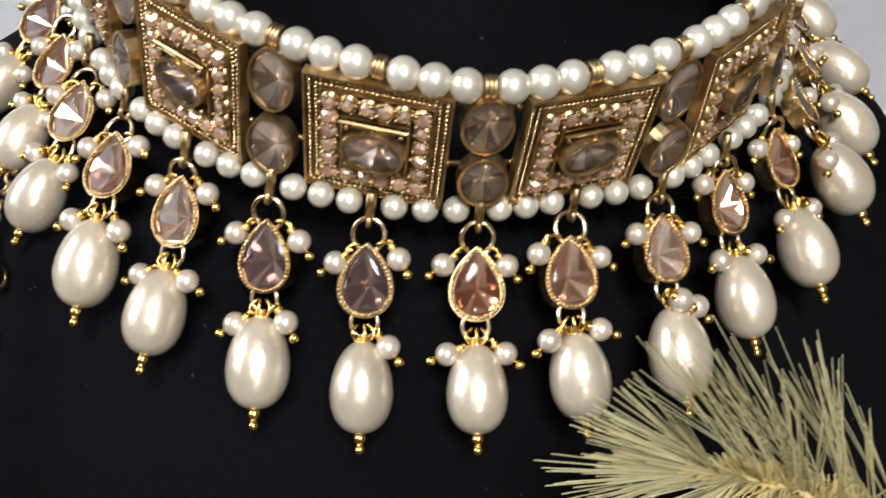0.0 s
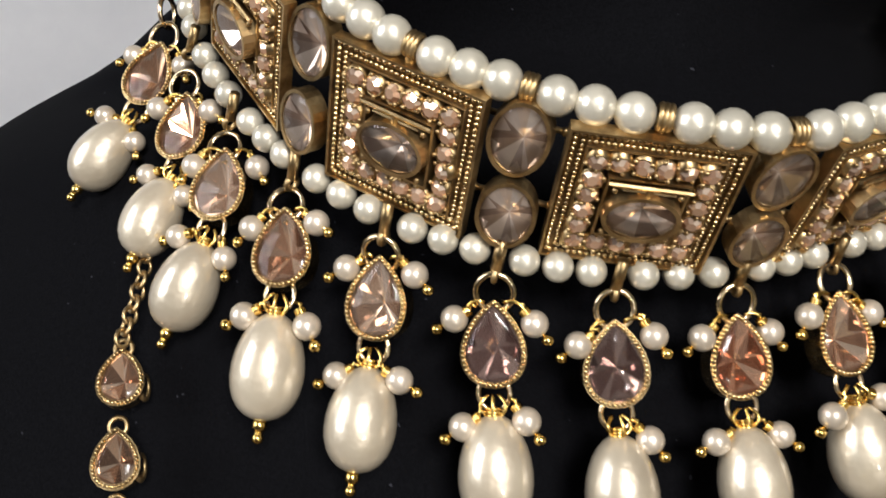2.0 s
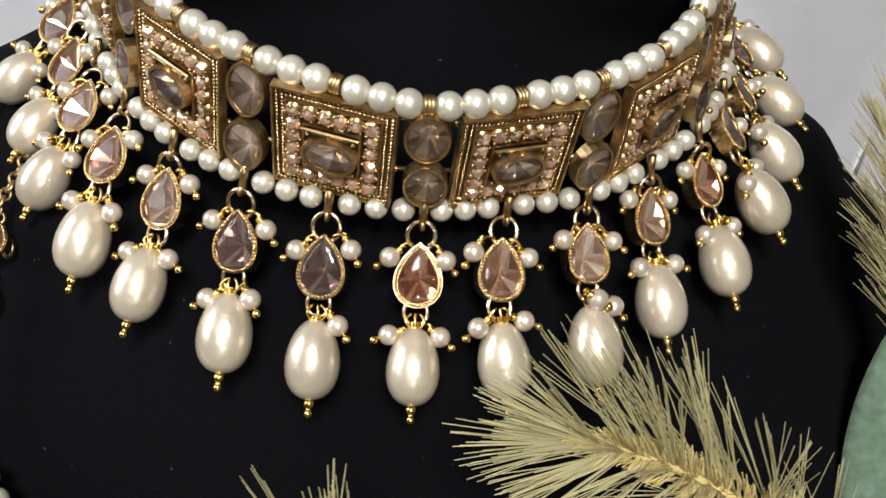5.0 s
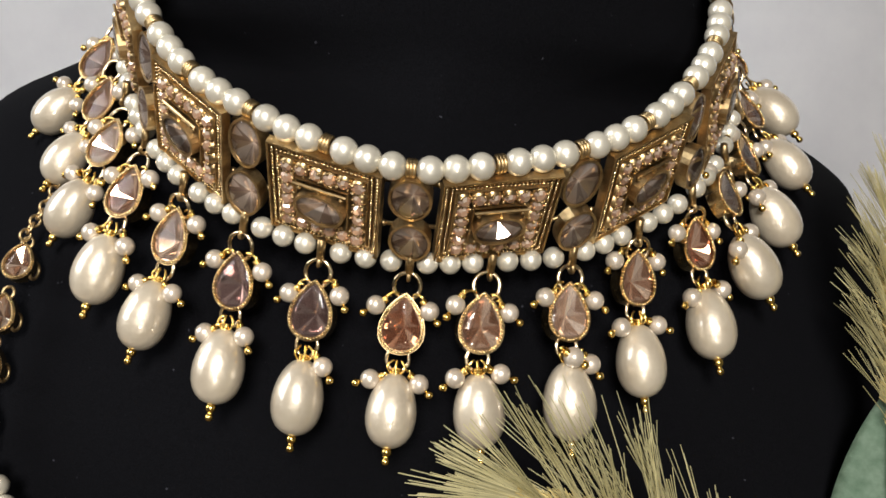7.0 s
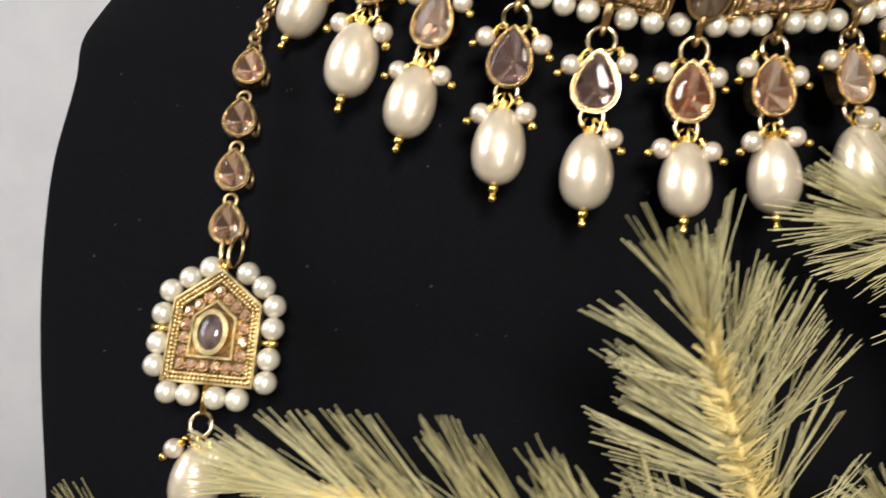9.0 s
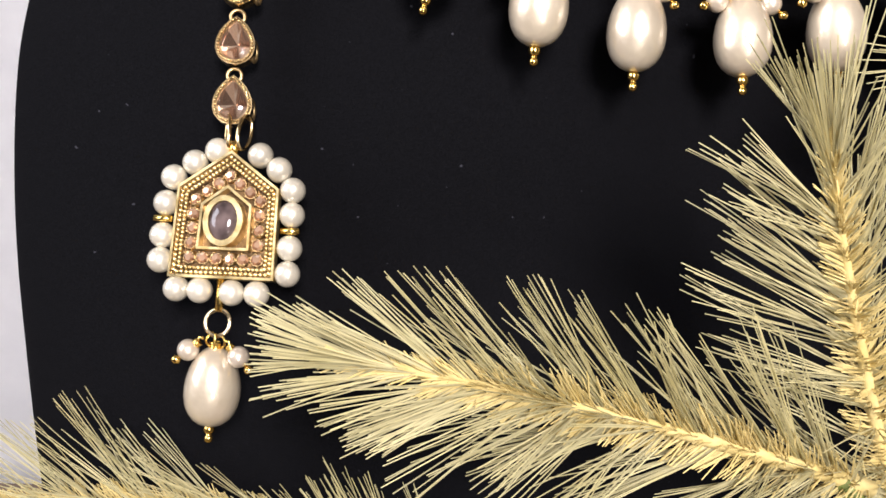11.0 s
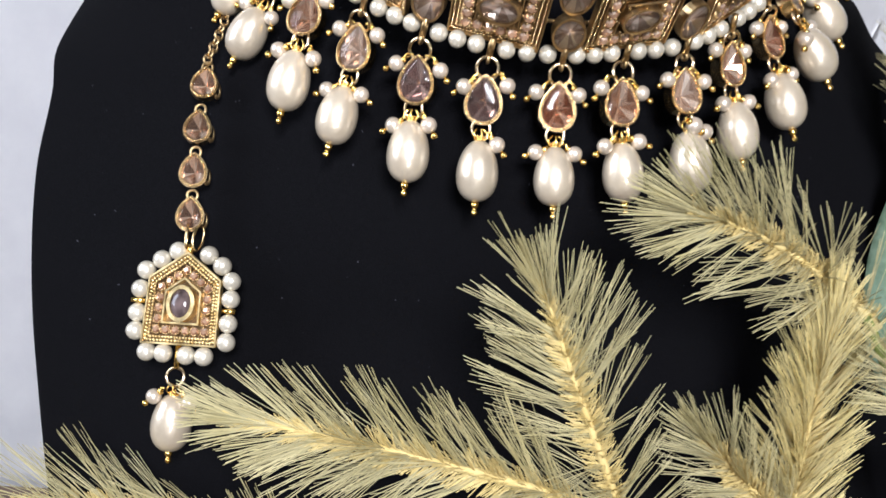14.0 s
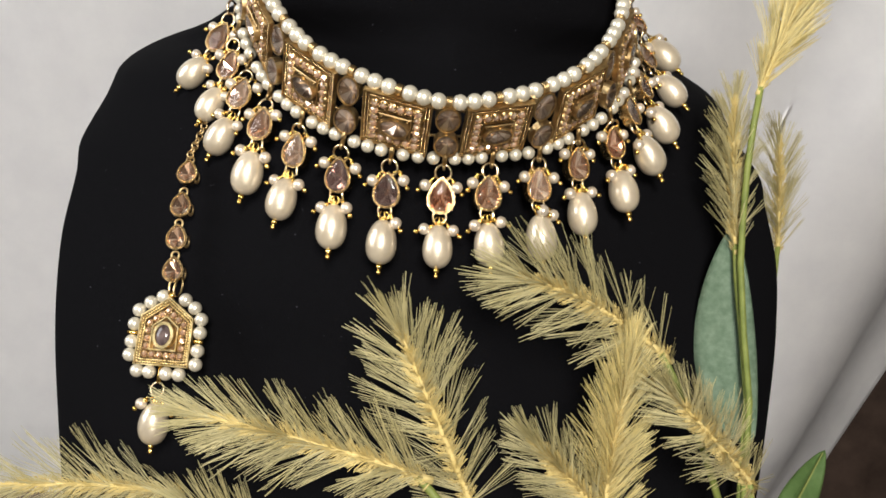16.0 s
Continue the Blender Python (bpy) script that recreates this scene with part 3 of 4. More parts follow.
def panel_mesh():
    """A square openwork plaque in steps: a low border with two bead rows, a deep channel, and a raised inner tray with an oval setting."""
    bm = bmesh.new()
    a, b = 10.5 * MM, 10.6 * MM
    inset = [rect_line(a - s * MM, b - s * MM, 1) for s in (0.0, 0.32, 2.3, 2.55, 5.4)]
    for k, (back, y, slot) in enumerate(((0.5, -1.35, 0), (0.5, -0.45, 3), (0.9, -1.15, 0), (1.1, 0.8, 1))):
        first = len(bm.faces)
        extrude_ring(bm, inset[k], inset[k + 1], back * MM, y * MM)
        bm.faces.ensure_lookup_table()
        for f in bm.faces[first:]:
            f.material_index = slot
    milgrain(bm, rect_line(a - 0.82 * MM, b - 0.82 * MM, 1), -0.75 * MM, 0.40 * MM, 0.80 * MM, 2)
    milgrain(bm, rect_line(a - 1.80 * MM, b - 1.80 * MM, 1), -0.75 * MM, 0.34 * MM, 0.72 * MM, 2)
    # the tray
    wide, tall = 4.95 * MM, 4.9 * MM
    extrude_ring(bm, rect_line(wide, tall, 1), rect_line(wide - 0.32 * MM, tall - 0.32 * MM, 1), 0.9 * MM, -2.0 * MM)
    tray = bm.faces.new([bm.verts.new((p[0], 0.3 * MM, p[1])) for p in rect_line(wide - 0.1 * MM, tall - 0.1 * MM, 1)])
    tray.material_index = 1
    oval = outline(4.2 * MM, 3.2 * MM, 24)
    big = [(p[0] * 1.13, p[1] * 1.17) for p in oval]
    extrude_ring(bm, big, oval, 0.8 * MM, -3.7 * MM)
    tube(bm, [(0, -3.0 * MM, 3.3 * MM), (0, -2.9 * MM, 4.6 * MM)], 0.42 * MM, 6)
    tube(bm, [(-4.9 * MM, -2.9 * MM, 4.7 * MM), (4.9 * MM, -2.9 * MM, 4.7 * MM)], 0.30 * MM, 6)
    tube(bm, [(-3.2 * MM, -2.7 * MM, 3.9 * MM), (3.2 * MM, -2.7 * MM, 3.9 * MM)], 0.22 * MM, 5)
    for x in (-1, 1):
        for z in (-1, 1):
            ball(bm, (x * 3.9 * MM, -2.6 * MM, z * 3.5 * MM), 0.42 * MM, 6, 4)
            tube(bm, [(x * 5.0 * MM, -0.2 * MM, z * 2.4 * MM), (x * 8.0 * MM, -0.2 * MM, z * 2.4 * MM)], 0.3 * MM, 5)
    bmesh.ops.recalc_face_normals(bm, faces=bm.faces[:])
    me = mesh_of("panel", bm, GOLD_OLD, smooth=False)
    me.materials.append(DARK_METAL)
    me.materials.append(GOLD_MID)
    me.materials.append(BRONZE)
    return me


PANEL = panel_mesh()
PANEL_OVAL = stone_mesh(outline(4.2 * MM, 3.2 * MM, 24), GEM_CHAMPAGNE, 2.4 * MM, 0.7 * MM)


def chip_mesh():
    """A small round brilliant: a crown of separate facets round a flat table."""
    bm = bmesh.new()
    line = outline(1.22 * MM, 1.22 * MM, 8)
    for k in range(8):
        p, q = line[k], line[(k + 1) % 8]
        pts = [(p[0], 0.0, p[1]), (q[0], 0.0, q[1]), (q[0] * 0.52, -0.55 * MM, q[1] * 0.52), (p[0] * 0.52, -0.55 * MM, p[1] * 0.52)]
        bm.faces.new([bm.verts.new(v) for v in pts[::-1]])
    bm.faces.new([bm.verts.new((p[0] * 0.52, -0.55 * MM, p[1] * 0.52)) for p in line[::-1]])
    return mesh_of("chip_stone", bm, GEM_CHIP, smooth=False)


CHIP = chip_mesh()


def claw_mesh():
    bm = bmesh.new()
    ring = outline(1.22 * MM, 1.22 * MM, 10)
    extrude_ring(bm, [(p[0] * 1.14, p[1] * 1.14) for p in ring], ring, 2.6 * MM, 0.02 * MM)
    for k in range(4):
        w = math.pi / 4 + k * math.pi / 2
        ball(bm, (1.3 * MM * math.sin(w), -0.15 * MM, 1.3 * MM * math.cos(w)), 0.32 * MM, 5, 4)
    bmesh.ops.recalc_face_normals(bm, faces=bm.faces[:])
    return mesh_of("claw_setting", bm, GOLD_OLD)


CLAW = claw_mesh()


def jewelled_panel(parent, m, seed):
    rng = random.Random(seed)
    plate = put("jewelled_panel", PANEL, parent, m, "square antique gold plaque set with champagne crystals")
    put("oval_stone", PANEL_OVAL, plate, Matrix.Translation((0, -3.35 * MM, 0)), "oval champagne crystal")
    r = 6.65
    s = 6.6
    spots = [(-r + 2 * r * k / 5, s) for k in range(6)] + [(-r + 2 * r * k / 5, -s) for k in range(6)]
    spots += [(q * r, -s + 2 * s * k / 5) for q in (-1, 1) for k in range(1, 5)]
    for x, z in spots:
        q = Matrix.Translation((x * MM, -1.75 * MM, z * MM)) @ pose(0, 0, 0, rng.uniform(-20, 16), rng.uniform(0, 90), rng.uniform(-16, 16)) @ Matrix.Scale(1.02, 4)
        put("chip_stone", CHIP, plate, q)
        put("claw_setting", CLAW, plate, q)
    return plate


LINK_LINES = [outline(3.3 * MM, 4.75 * MM, 24), outline(3.3 * MM, 4.4 * MM, 24)]
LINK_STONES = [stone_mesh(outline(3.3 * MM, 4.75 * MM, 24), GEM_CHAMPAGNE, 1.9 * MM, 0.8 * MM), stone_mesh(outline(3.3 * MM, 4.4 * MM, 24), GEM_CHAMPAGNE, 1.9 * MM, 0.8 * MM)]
LINK_BEZELS = [bezel_mesh(l, 0.5 * MM, 2.2 * MM, -0.3 * MM, 0.0, GOLD_OLD) for l in LINK_LINES]


def hinge_mesh():
    bm = bmesh.new()
    tube(bm, [(-5.6 * MM, 0, 0), (5.6 * MM, 0, 0)], 0.42 * MM, 6)
    for x in (-4.9, 4.9):
        ball(bm, (x * MM, 0, 0), 0.62 * MM, 7, 5)
    return mesh_of("hinge_pin", bm, GOLD_OLD)


HINGE = hinge_mesh()


def stone_link(parent, phi, rng):
    for h, stone, bez in ((0.0169, LINK_STONES[0], LINK_BEZELS[0]), (0.0064, LINK_STONES[1], LINK_BEZELS[1])):
        b = put("oval_bezel", bez, parent, band(phi, h, 0.0004) @ pose(0, 0, 0, 4 + rng.uniform(-3, 3), rng.uniform(-8, 8), rng.uniform(-4, 4)))
        put("oval_stone", stone, b, label="oval champagne crystal")
        put("hinge_pin", HINGE, parent, band(phi, h + 0.001, -0.0030))


def connector_mesh():
    """A ribbed gold spacer bar between the pearls, along x, with a short tab below."""
    bm = bmesh.new()
    for x in (-0.55, 0.0, 0.55):
        lathe_pts = [(1.35 * MM * math.cos(w), 1.35 * MM * math.sin(w)) for w in (2 * math.pi * i / 12 for i in range(12))]
        tube(bm, [(x * MM, p[0], p[1]) for p in lathe_pts], 0.38 * MM, 6, closed=True)
    tube(bm, [(0, 0, 0.2 * MM), (0, 0.3 * MM, -4.2 * MM)], 0.75 * MM, 8)
    return mesh_of("spacer", bm, GOLD_OLD)


SPACER = connector_mesh()


def eyelet_mesh():
    """The little hanging lug under the lower pearl edge."""
    bm = bmesh.new()
    tube(bm, [(0, 0.2 * MM, 4.0 * MM), (0, 0, -0.6 * MM)], 0.8 * MM, 8)
    tube(bm, [(0, 0.95 * MM * math.cos(w), -1.4 * MM + 0.95 * MM * math.sin(w)) for w in (2 * math.pi * i / 10 for i in range(10))], 0.42 * MM, 6, closed=True)
    return mesh_of("lug", bm, GOLD_OLD)


LUG = eyelet_mesh()

# the sixteen drops, in millimetres: the middle of the crystal, and the end of the pearl drop
STONES = [(-77, 179.5, 240), (-70.3, 168.2, 230.8), (-64, 159, 221.8), (-54.5, 148.8, 213), (-42.1, 143, 205.9), (-27.4, 138.1, 199.5), (-11.8, 136.4, 196), (5.2, 137.6, 195.2),
          (19.8, 138.2, 197), (35.7, 144.3, 199.9), (48.7, 154.4, 206.4), (61.5, 166, 213.3), (67.6, 173.4, 224.2), (73, 186.4, 232.9), (75.7, 203, 243.6), (73, 219, 256)]
TIPS = [(-91, 176.4, 220.5), (-79, 161, 210.1), (-73.7, 155.2, 199.4), (-59.5, 143.5, 187.9), (-47.4, 138.3, 181.4), (-28.9, 133.6, 174), (-12.6, 132, 170.7), (5.3, 131.5, 170.8),
        (22.4, 135, 172), (39, 138.6, 174.2), (52.7, 148.6, 181.5), (67.8, 158.5, 188.6), (79.2, 169.1, 201.2), (86, 182, 211.8), (91.4, 196.7, 225), (91.9, 215.5, 237.8)]
TONES = ["peach", "peach", "champagne", "peach", "champagne", "smoke", "smoke", "rose", "peach", "champagne", "peach", "rose", "champagne", "peach", "peach", "peach"]
FIRST, STEP = -99.0, 14.0


def choker_parts():
    rng = random.Random(5)
    for k in range(-3, 19):
        phi = FIRST + STEP * k
        if k % 2 == 0:
            jewelled_panel(choker, band(phi, 0.0110, -0.001, 8.6) @ pose(0, 0, 0, 7.0), 40 + k)
        else:
            stone_link(choker, phi, rng)
        put("spacer", SPACER, choker, band(phi, TOP - 0.0006, -0.0008))
        put("lug", LUG, choker, band(phi, -0.0015, 0.0))
        for j in range(3):
            q = phi + STEP * (j + 1) / 4 + 0.5 * (j - 1)
            spin = pose(0, 0, 0, rng.uniform(0, 360), rng.uniform(0, 360), 0)
            put("pearl", STRAND_PEARL, choker, band(q, TOP - 0.0008, -0.0008) @ spin)
            put("pearl", EDGE_PEARL, choker, band(q, -0.0006, -0.0012) @ spin)
    axis = LOOP.translation
    for k in range(16):
        phi = FIRST + STEP * k
        s = math.sin(radians(phi))
        hook = band(phi, -0.0022 - 0.003 * s * s, 0.001 * abs(s)).translation
        face = hook - Vector(axis)
        face.z = -0.1 * face.length
        face = face.normalized() * (0.35 if k < 4 else 0.8) + Vector((0, -0.9, 0.1))
        low = (1,) if k == 6 else (1, 0) if k == 9 else (-1, 1)
        pendant(choker, hook, Vector(STONES[k]) * MM, Vector(TIPS[k]) * MM, face, TONES[k], 70 + k, low)


choker_parts()


# ---- head ornament ----
tikka = tagged(new("head_ornament"), "gold head ornament with crystal chain and pearl-edged plaque", "jewellery")
CHAIN = [(-79.8, 154.4, 195.2), (-80.0, 148.5, 185.1), (-80.1, 144.6, 175.0), (-80.0, 141.0, 165.0)]
SMALL_TEAR = outline(2.55 * MM, 3.5 * MM, 20, 0.7)
SMALL_TEAR_BEZEL = bezel_mesh(SMALL_TEAR, 0.85 * MM, 1.9 * MM, -0.5 * MM, 0.28 * MM, GOLD_MID)
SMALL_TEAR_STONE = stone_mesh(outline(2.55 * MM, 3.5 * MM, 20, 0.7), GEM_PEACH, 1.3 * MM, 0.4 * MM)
CHAIN_RING = ring_mesh(1.05, 0.32, GOLD_OLD, 1.2)
LONG_RING = ring_mesh(1.6, 0.36, GOLD_MID, 2.0)
LINK_RING = ring_mesh(1.25, 0.34, GOLD_OLD, 1.0)


def house_line(s):
    return [(0.0, 12.2 * s + 0.2), (8.7 * s, 6.0 * s), (9.0 * s, -9.6 * s), (-9.0 * s, -9.6 * s), (-8.7 * s, 6.0 * s)]


def scaled(line, k=MM):
    return [(x * k, z * k) for x, z in line]


def ornament():
    up = Vector((0.02, 0.39, 0.92)).normalized()
    front = Vector((-0.09, -0.91, 0.39))
    front = (front - up * front.dot(up)).normalized()
    right = front.cross(up) if (front.cross(up)).x > 0 else up.cross(front)
    pts = [Vector(c) * MM for c in CHAIN]
    for i, p in enumerate(pts):
        a = pts[max(0, i - 1)] - pts[min(3, i + 1)]
        a.normalize()
        f = Vector((0.04, -1.0, 0.1))
        f = (f - a * f.dot(a)).normalized()
        r = f.cross(a)
        r = r if r.x > 0 else -r
        b = put("teardrop_link", SMALL_TEAR_BEZEL, tikka, frame_axes(r, -f, a, p), "teardrop crystal in a beaded gold collar")
        put("stone", SMALL_TEAR_STONE, b)
        put("ring", LINK_RING, b, Matrix.Translation((0, 0.8 * MM, 4.6 * MM)))
        put("hook", ring_mesh(1.5, 0.35, GOLD_OLD, 1.2), b, Matrix.Translation((3.0 * MM, 1.8 * MM, -1.2 * MM)) @ pose(0, 0, 0, 0, 0, 80))
    # fine chain up to the shoulder
    start, end = pts[0] + Vector((0.0006, 0.001, 0.0055)), Vector((-0.0745, 0.167, 0.2195))
    for k in range(12):
        f = k / 11
        p = start.lerp(end, f) + Vector((0, 0, -0.001 * math.sin(math.pi * f)))
        a = (end - start).normalized()
        s = Vector((0, -1, 0.2)).cross(a).normalized()
        put("chain_link", CHAIN_RING, tikka, frame_axes(s, s.cross(a) * -1, a, p) @ pose(0, 0, 0, 0, 0, 45 + 90 * (k % 2)))
    centre = Vector((-0.0792, 0.1318, 0.1452))
    m = frame_axes(right, -front, up, centre)
    bm = bmesh.new()
    lines = [scaled(house_line(s)) for s in (1.0, 0.955, 0.78, 0.50, 0.455)]
    extrude_ring(bm, lines[0], lines[1], 0.8 * MM, -1.3 * MM)
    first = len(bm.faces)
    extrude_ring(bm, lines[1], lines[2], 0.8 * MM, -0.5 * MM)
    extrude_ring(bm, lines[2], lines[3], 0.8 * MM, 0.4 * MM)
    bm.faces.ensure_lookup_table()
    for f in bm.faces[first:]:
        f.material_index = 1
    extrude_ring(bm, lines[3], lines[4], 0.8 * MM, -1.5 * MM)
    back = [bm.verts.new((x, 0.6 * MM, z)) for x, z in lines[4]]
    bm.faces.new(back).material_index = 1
    milgrain(bm, scaled(house_line(0.905)), -0.8 * MM, 0.42 * MM, 0.84 * MM)
    milgrain(bm, scaled(house_line(0.82)), -0.75 * MM, 0.36 * MM, 0.72 * MM)
    oval = outline(2.5 * MM, 3.4 * MM, 24)
    extrude_ring(bm, [(p[0] * 1.36, p[1] * 1.27) for p in oval], oval, 0.5 * MM, -2.6 * MM)
    bmesh.ops.recalc_face_normals(bm, faces=bm.faces[:])
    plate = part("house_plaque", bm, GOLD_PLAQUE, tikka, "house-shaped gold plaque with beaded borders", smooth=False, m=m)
    plate.data.materials.append(DARK_METAL)
    bm = bmesh.new()
    cover_plate(bm, outline(2.5 * MM, 3.4 * MM, 24), 0.0, 1.1 * MM)
    part("oval_stone", bm, CABOCHON, plate, "smooth domed oval smoky stone", m=Matrix.Translation((0, -2.0 * MM, 0)))
    line = house_line(0.645)
    rng = random.Random(9)
    for (x0, z0), (x1, z1), n in ((line[0], line[1], 3), (line[1], line[2], 4), (line[2], line[3], 5), (line[3], line[4], 4), (line[4], line[0], 3)):
        for k in range(n):
            f = k / n
            q = Matrix.Translation(((x0 + (x1 - x0) * f) * MM, -0.7 * MM, (z0 + (z1 - z0) * f) * MM)) @ pose(0, 0, 0, rng.uniform(-22, 18), rng.uniform(0, 90), rng.uniform(-20, 20)) @ Matrix.Scale(0.80, 4)
            put("chip_stone", CHIP, plate, q)
            put("claw_setting", CLAW, plate, q)
    # pearls round the rim
    rim = [(-2.9, 13.0), (-6.8, 10.7), (-10.4, 7.9), (-11.3, 3.2), (-11.4, -2.6), (-11.4, -7.0), (-8.0, -11.9), (-3.8, -12.0), (1.9, -12.2), (6.3, -12.2), (11.4, -8.5), (11.4, -4.0), (11.4, 1.9), (11.2, 6.3), (8.5, 9.9), (4.9, 12.4)]
    for x, z in rim:
        put("pearl", EDGE_PEARL, plate, Matrix.Translation((x * 0.965 * MM, 0.1 * MM, z * 0.965 * MM)) @ Matrix.Scale(1.06, 4))
    for x, z in ((-11.0, 0.3), (11.0, -1.0)):
        bm = bmesh.new()
        tube(bm, [(-1.6 * MM, 0, 0), (1.6 * MM, 0, 0)], 0.6 * MM, 8)
        part("side_lug", bm, GOLD_BRIGHT, plate, m=Matrix.Translation((x * MM, -0.3 * MM, z * MM)))
    bm = bmesh.new()
    tube(bm, [(0, 0, -9.6 * MM), (0, 0, -15.0 * MM)], 0.75 * MM, 8)
    part("lug", bm, GOLD_BRIGHT, plate)
    bm = bmesh.new()
    tube(bm, [(0, 0, 12.0 * MM), (0, 0, 14.2 * MM)], 0.9 * MM, 8)
    part("lug", bm, GOLD_BRIGHT, plate)
    for x in (-1.1, 1.1):
        put("ring", LONG_RING, plate, Matrix.Translation((x * 1.35 * MM, 0.4 * MM, 16.0 * MM)) @ pose(0, 0, 0, 0, 10 * x, 58 * x))
    put("ring", RING_LOW, plate, Matrix.Translation((0.0, 0, -16.9 * MM)), "round gold ring")
    # the drop hangs plumb below the plaque
    tip, ring = Vector((-0.0809, 0.1228, 0.1098)), m @ Vector((0, 0, -19.0 * MM))
    down = (tip - ring).normalized()
    face = (front - down * front.dot(down)).normalized()
    hang = m.inverted() @ frame_axes(face.cross(down), -face, -down, tip - down * 9.2 * MM)
    put("drop_pearl", EGG, plate, hang, "cream pearl drop")
    put("bead_tip", CAP, plate, hang)
    put("wire_wrap", WIRE, plate, hang @ Matrix.Translation((0, 0, 6.7 * MM)))
    for s in (-1, 1):
        q = hang @ Matrix.Translation((s * 4.3 * MM, -1.0 * MM, 6.0 * MM)) @ pose(0, 0, 0, 0, 45, 180 if s < 0 else 0)
        put("small_pearl", SMALL_PEARL, plate, q)
        put("head_pin", PIN, plate, q)



ornament()


# ---- artificial foxtail sprays ----
def bezier(a, b, c, n):
    a, b, c = Vector(a) * MM, Vector(b) * MM, Vector(c) * MM
    return [a * (1 - t) ** 2 + b * 2 * t * (1 - t) + c * t * t for t in (i / n for i in range(n + 1))]


def bristle_mesh(path, count, length, lean, seed, thick=0.092, tip_boost=1.0, flat=0.5, bunch=6):
    """Fine tapering bristles set all round the rachis and swept towards its tip."""
    rng = random.Random(seed)
    verts, faces = [], []
    n = len(path) - 1
    for number in range(count):
        if number % bunch == 0:
            tuft = (rng.random() ** 0.8, rng.uniform(0, 2 * math.pi), rng.gauss(0, 5), rng.uniform(0.8, 1.1))
            close = rng.uniform(0.1, 1.1) if tuft[0] > 0.84 else 1.0
        u = min(1.0, max(0.0, tuft[0] + rng.gauss(0, 0.006)))
        f = u * n
        i = min(n - 1, int(f))
        p = path[i].lerp(path[i + 1], f - i)
        t = (path[i + 1] - path[i]).normalized()
        w = tuft[1] + rng.gauss(0, 0.13)
        s = t.orthogonal().normalized()
        o = (s * math.cos(w) + t.cross(s) * math.sin(w))
        o.y *= flat
        o.normalize()
        angle = radians(lean * close * (1.0 - 0.46 * max(0.0, u - 0.55) / 0.45) + tuft[2] + rng.gauss(0, 2.4))
        d = t * math.cos(angle) + o * math.sin(angle)
        size = length * MM * (0.62 + 0.38 * math.sin(math.pi * min(1.0, 0.15 + u * 0.8))) * tuft[3] * rng.uniform(0.9, 1.04) * (1 + (tip_boost - 1) * u)
        bend = Vector((rng.gauss(0, 1), rng.gauss(0, 1), rng.gauss(0, 1) - 0.5)) * size * 0.022
        side = d.orthogonal().normalized()
        up = d.cross(side)
        base = len(verts)
        for q, r in ((0.0, 1.1), (0.5, 1.0), (1.0, 0.75)):
            c = p + d * size * q + bend * (q * q)
            for k in range(3):
                a = k * 2.0944
                verts.append(c + (side * math.cos(a) + up * math.sin(a)) * thick * MM * r)
        for ring in (0, 3):
            for k in range(3):
                faces.append((base + ring + k, base + ring + (k + 1) % 3, base + ring + 3 + (k + 1) % 3, base + ring + 3 + k))
        faces.append((base + 6, base + 7, base + 8))
    me = bpy.data.meshes.new("bristles")
    me.from_pydata([tuple(v) for v in verts], [], faces)
    me.materials.append(BRISTLE)
    return me


def spray(base, bend, tip, foot, count, length, lean, seed, label, tip_boost=1.0, rachis=0.95, thick=0.092, flat=0.5, bow=0.12, mat=BRISTLE, via=()):
    """One plume: a woolly rachis with bristles, on a green stalk that runs down to the table."""
    path = bezier(base, bend, tip, 14)
    bm = bmesh.new()
    a, b = Vector(base) * MM, Vector(foot) * MM
    back = (path[0] - path[1]).normalized()
    mid = a.lerp(b, 0.5) + back * (b - a).length * bow
    stalk = [a * (1 - t) ** 2 + mid * 2 * t * (1 - t) + b * t * t for t in (i / 12 for i in range(13))]
    if via:
        stalk = [path[0]] + [Vector(p) * MM for p in via] + [b]
    stalk[0] = path[1]
    tube(bm, stalk, 1.15 * MM, 8)
    thing = tagged(part("foxtail_spray", bm, STALK, None), label, "artificial plant", "foxtail sprays before the bust")
    bm = bmesh.new()
    tube(bm, path, rachis * MM, 8, taper=lambda t: 1.15 - 0.75 * t)
    part("rachis", bm, RACHIS, thing, "woolly yellow rachis")
    ob = put("bristles", bristle_mesh(path, count, length, lean, seed, thick, tip_boost, flat), thing, label="fine cream bristles")
    ob.data.materials[0] = mat
    tagged(ob, kind="stuff")
    wool = bristle_mesh(path, 1100, 5.2, lean * 1.15, seed + 50, 0.10, 1.0, 1.0, 2)
    wool.materials[0] = RACHIS
    tagged(put("wool", wool, thing, label="short yellow wool"), kind="stuff")
    return thing


SPRAY = "cream artificial foxtail spray of fine bristles"
spray((9.4, 80, 127.5), (-20, 76, 138), (-54, 73, 144.5), (60, 95, 2), 720, 21, 44, 1, SPRAY + " on a green stalk", 0.9)
spray((22, 92, 112), (9, 88, 142), (-1.5, 80, 168), (65, 110, 2), 540, 21.5, 46, 2, SPRAY + " pointing upwards", 1.08)
spray((78, 121, 152), (50, 111, 174.5), (30.5, 105, 178), (112, 140, 2), 560, 23, 46, 3, SPRAY + " before the pearl drops", 1.05, bow=0.32)
spray((60, 110, 88), (60, 109, 125), (64, 112, 158), (72, 120, 2), 1350, 19, 38, 4, SPRAY + " standing upright", thick=0.10, flat=0.6, mat=BRISTLE_WARM)
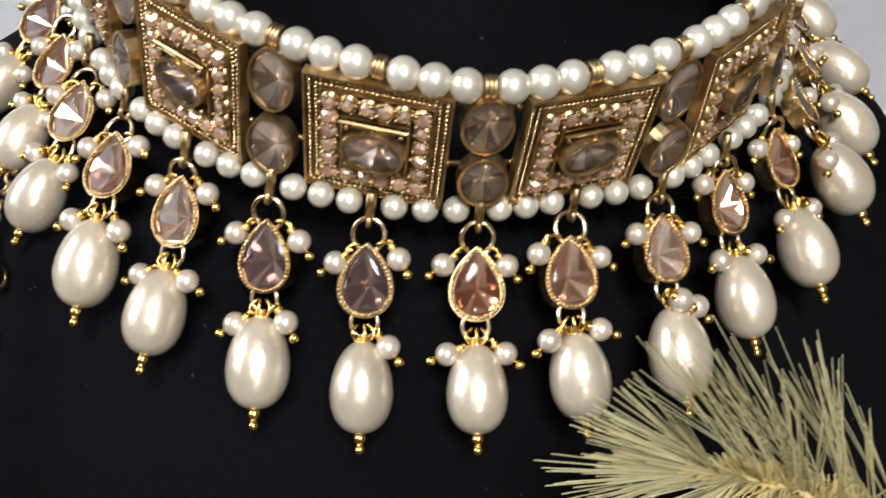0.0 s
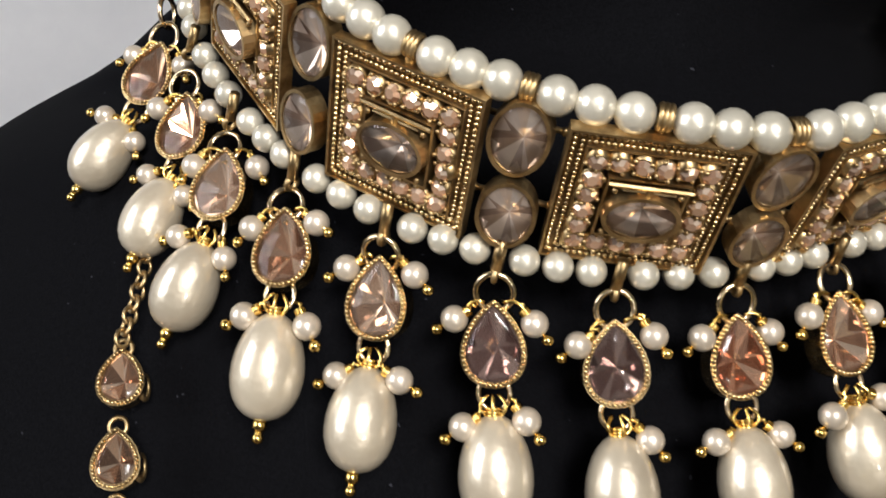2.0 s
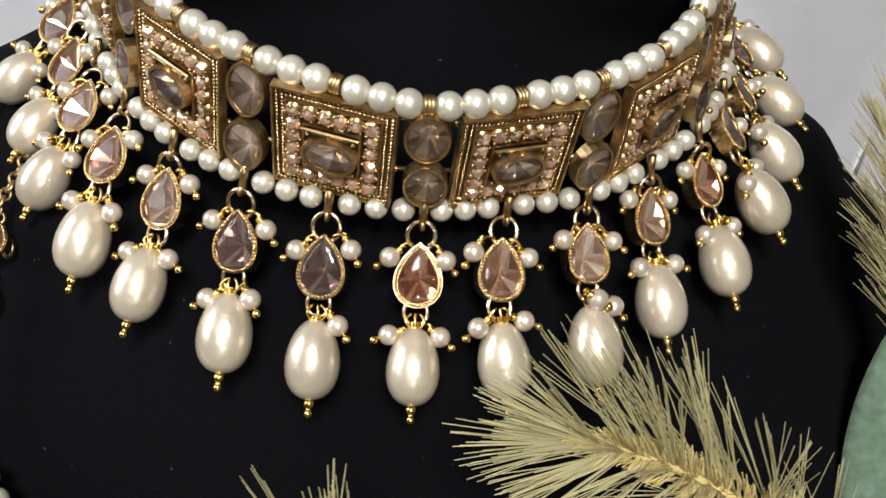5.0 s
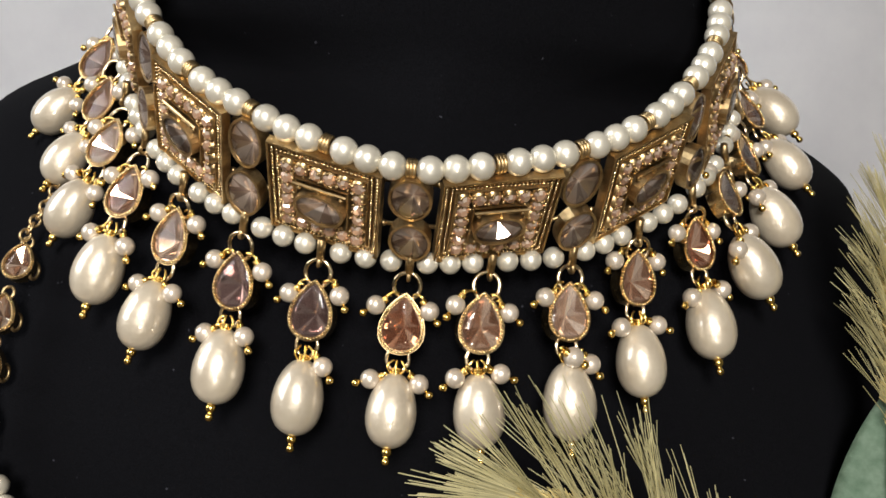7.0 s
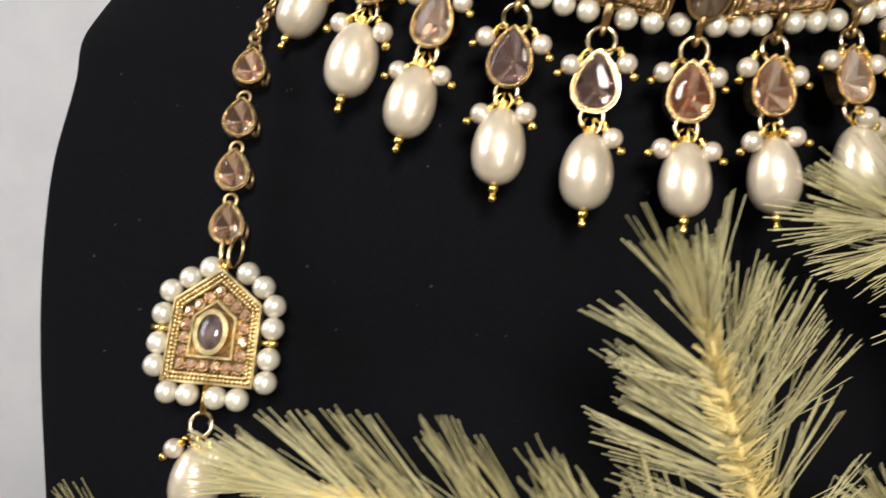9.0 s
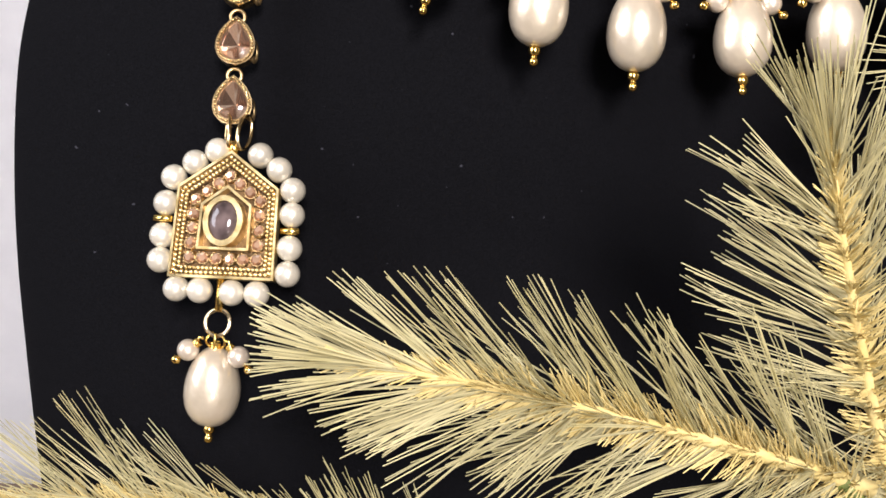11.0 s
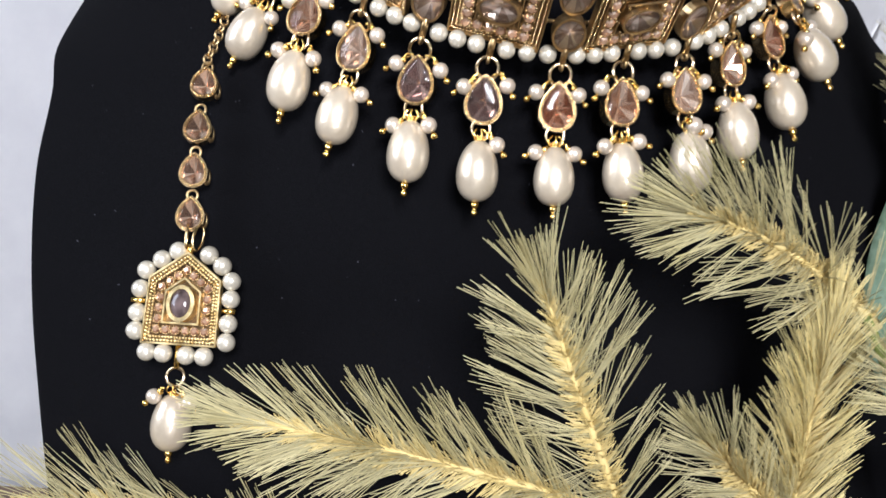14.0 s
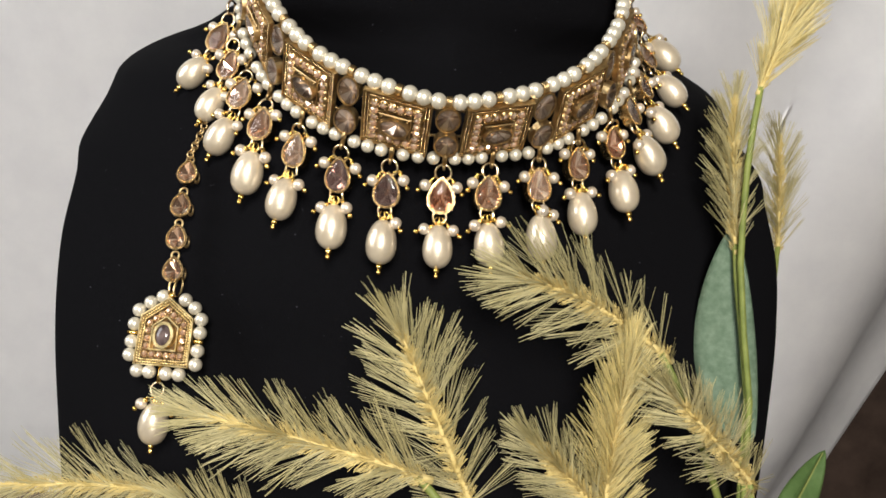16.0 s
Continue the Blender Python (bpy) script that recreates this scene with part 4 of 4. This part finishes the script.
spray((108, 122, 113), (92, 108, 132), (74, 100, 149), (110, 140, 2), 590, 19, 42, 5, SPRAY + " beside a leaf")
spray((-69, 119, 98), (-96, 119, 101), (-130, 119, 96), (-40, 100, 2), 520, 24, 44, 6, SPRAY + " lying low")
spray((-25, 95, 90), (-44, 95, 99), (-60, 95, 107), (20, 100, 2), 400, 20, 40, 7, SPRAY + " behind another")
spray((58, 104, 110), (47, 103, 122), (37, 102, 131), (84, 110, 2), 420, 18, 40, 8, SPRAY + " low down")
spray((105.6, 163, 178.5), (102.5, 168, 203), (101.5, 172, 229), (107, 150, 2), 520, 18, 36, 9, SPRAY + " behind a stalk", via=((106.6, 161.8, 170), (109.6, 159, 152.7), (113.4, 156, 129.7), (115, 152, 80)))
spray((106.8, 165.5, 232), (112, 168, 250), (122.5, 172, 276), (112, 146, 2), 900, 20, 27, 10, SPRAY + " high on a stalk", thick=0.11, mat=BRISTLE_WARM,
      via=((106.2, 164, 222), (105.7, 163, 207.5), (105.8, 161, 190), (106.4, 159.5, 176), (109.7, 157, 152.7), (113.7, 154, 129.7), (116, 150, 80)))
spray((146, 240, 166), (143.5, 240, 190), (140.5, 240, 214), (140, 225, 2), 468, 20, 34, 11, SPRAY + " behind the bust")


def leaf(name, base, tip, width, seed, mat, label, face=(0, -1, 0.1), cup=0.12, right=1.0):
    """A long leaf with a raised midrib and gently cupped halves."""
    bm = bmesh.new()
    a, b = Vector(base) * MM, Vector(tip) * MM
    t = (b - a).normalized()
    f = Vector(face)
    f = (f - t * f.dot(t)).normalized()
    s = t.cross(f)
    nu, nv = 24, 10
    rows = []
    for i in range(nu + 1):
        u = i / nu
        w = width * MM * (math.sin(math.pi * (0.06 + 0.94 * u) ** 0.85)) ** 0.75 if 0 < u < 1 else width * MM * 0.12 * (1 - u)
        line = []
        for j in range(nv + 1):
            v = j / nv * 2 - 1
            p = a.lerp(b, u) + s * w * v * (right if v > 0 else 1.0) + f * (-cup * w * v * v + 0.0008 * math.sin(9 * u + seed) * v + (0.0007 if j == nv // 2 else 0))
            line.append(bm.verts.new(p))
        rows.append(line)
    for u, v in zip(rows, rows[1:]):
        for j in range(nv):
            bm.faces.new((u[j], u[j + 1], v[j + 1], v[j]))
    bmesh.ops.solidify(bm, geom=bm.faces[:], thickness=0.0005)
    thing = tagged(part(name, bm, mat, None), label, "leaf")
    bm = bmesh.new()
    tube(bm, [a.lerp(b, u / 12 * 0.97) + f * 0.0009 for u in range(13)], 0.55 * MM, 6, taper=lambda t: 1.2 - 0.9 * t)
    part("midrib", bm, STALK, thing, "raised olive midrib")
    return thing


leaf("sage_leaf", (117.5, 160, 112), (105.0, 166.5, 189), 16.5, 1, LEAF, "broad sage green fabric leaf before the bust's edge", face=(-0.2, -1, 0.1), right=0.28)
leaf("green_leaf", (119, 128, 92), (130.5, 129, 124.5), 5.5, 2, LEAF_FRESH, "fresh green leaf at the foot of the sprays", face=(-0.6, -1, 0.2))
leaf("green_leaf", (122, 190, 100), (130, 195, 142), 6, 3, LEAF_FRESH, "pale green leaf behind the sprays", face=(0.2, -1, 0.1))
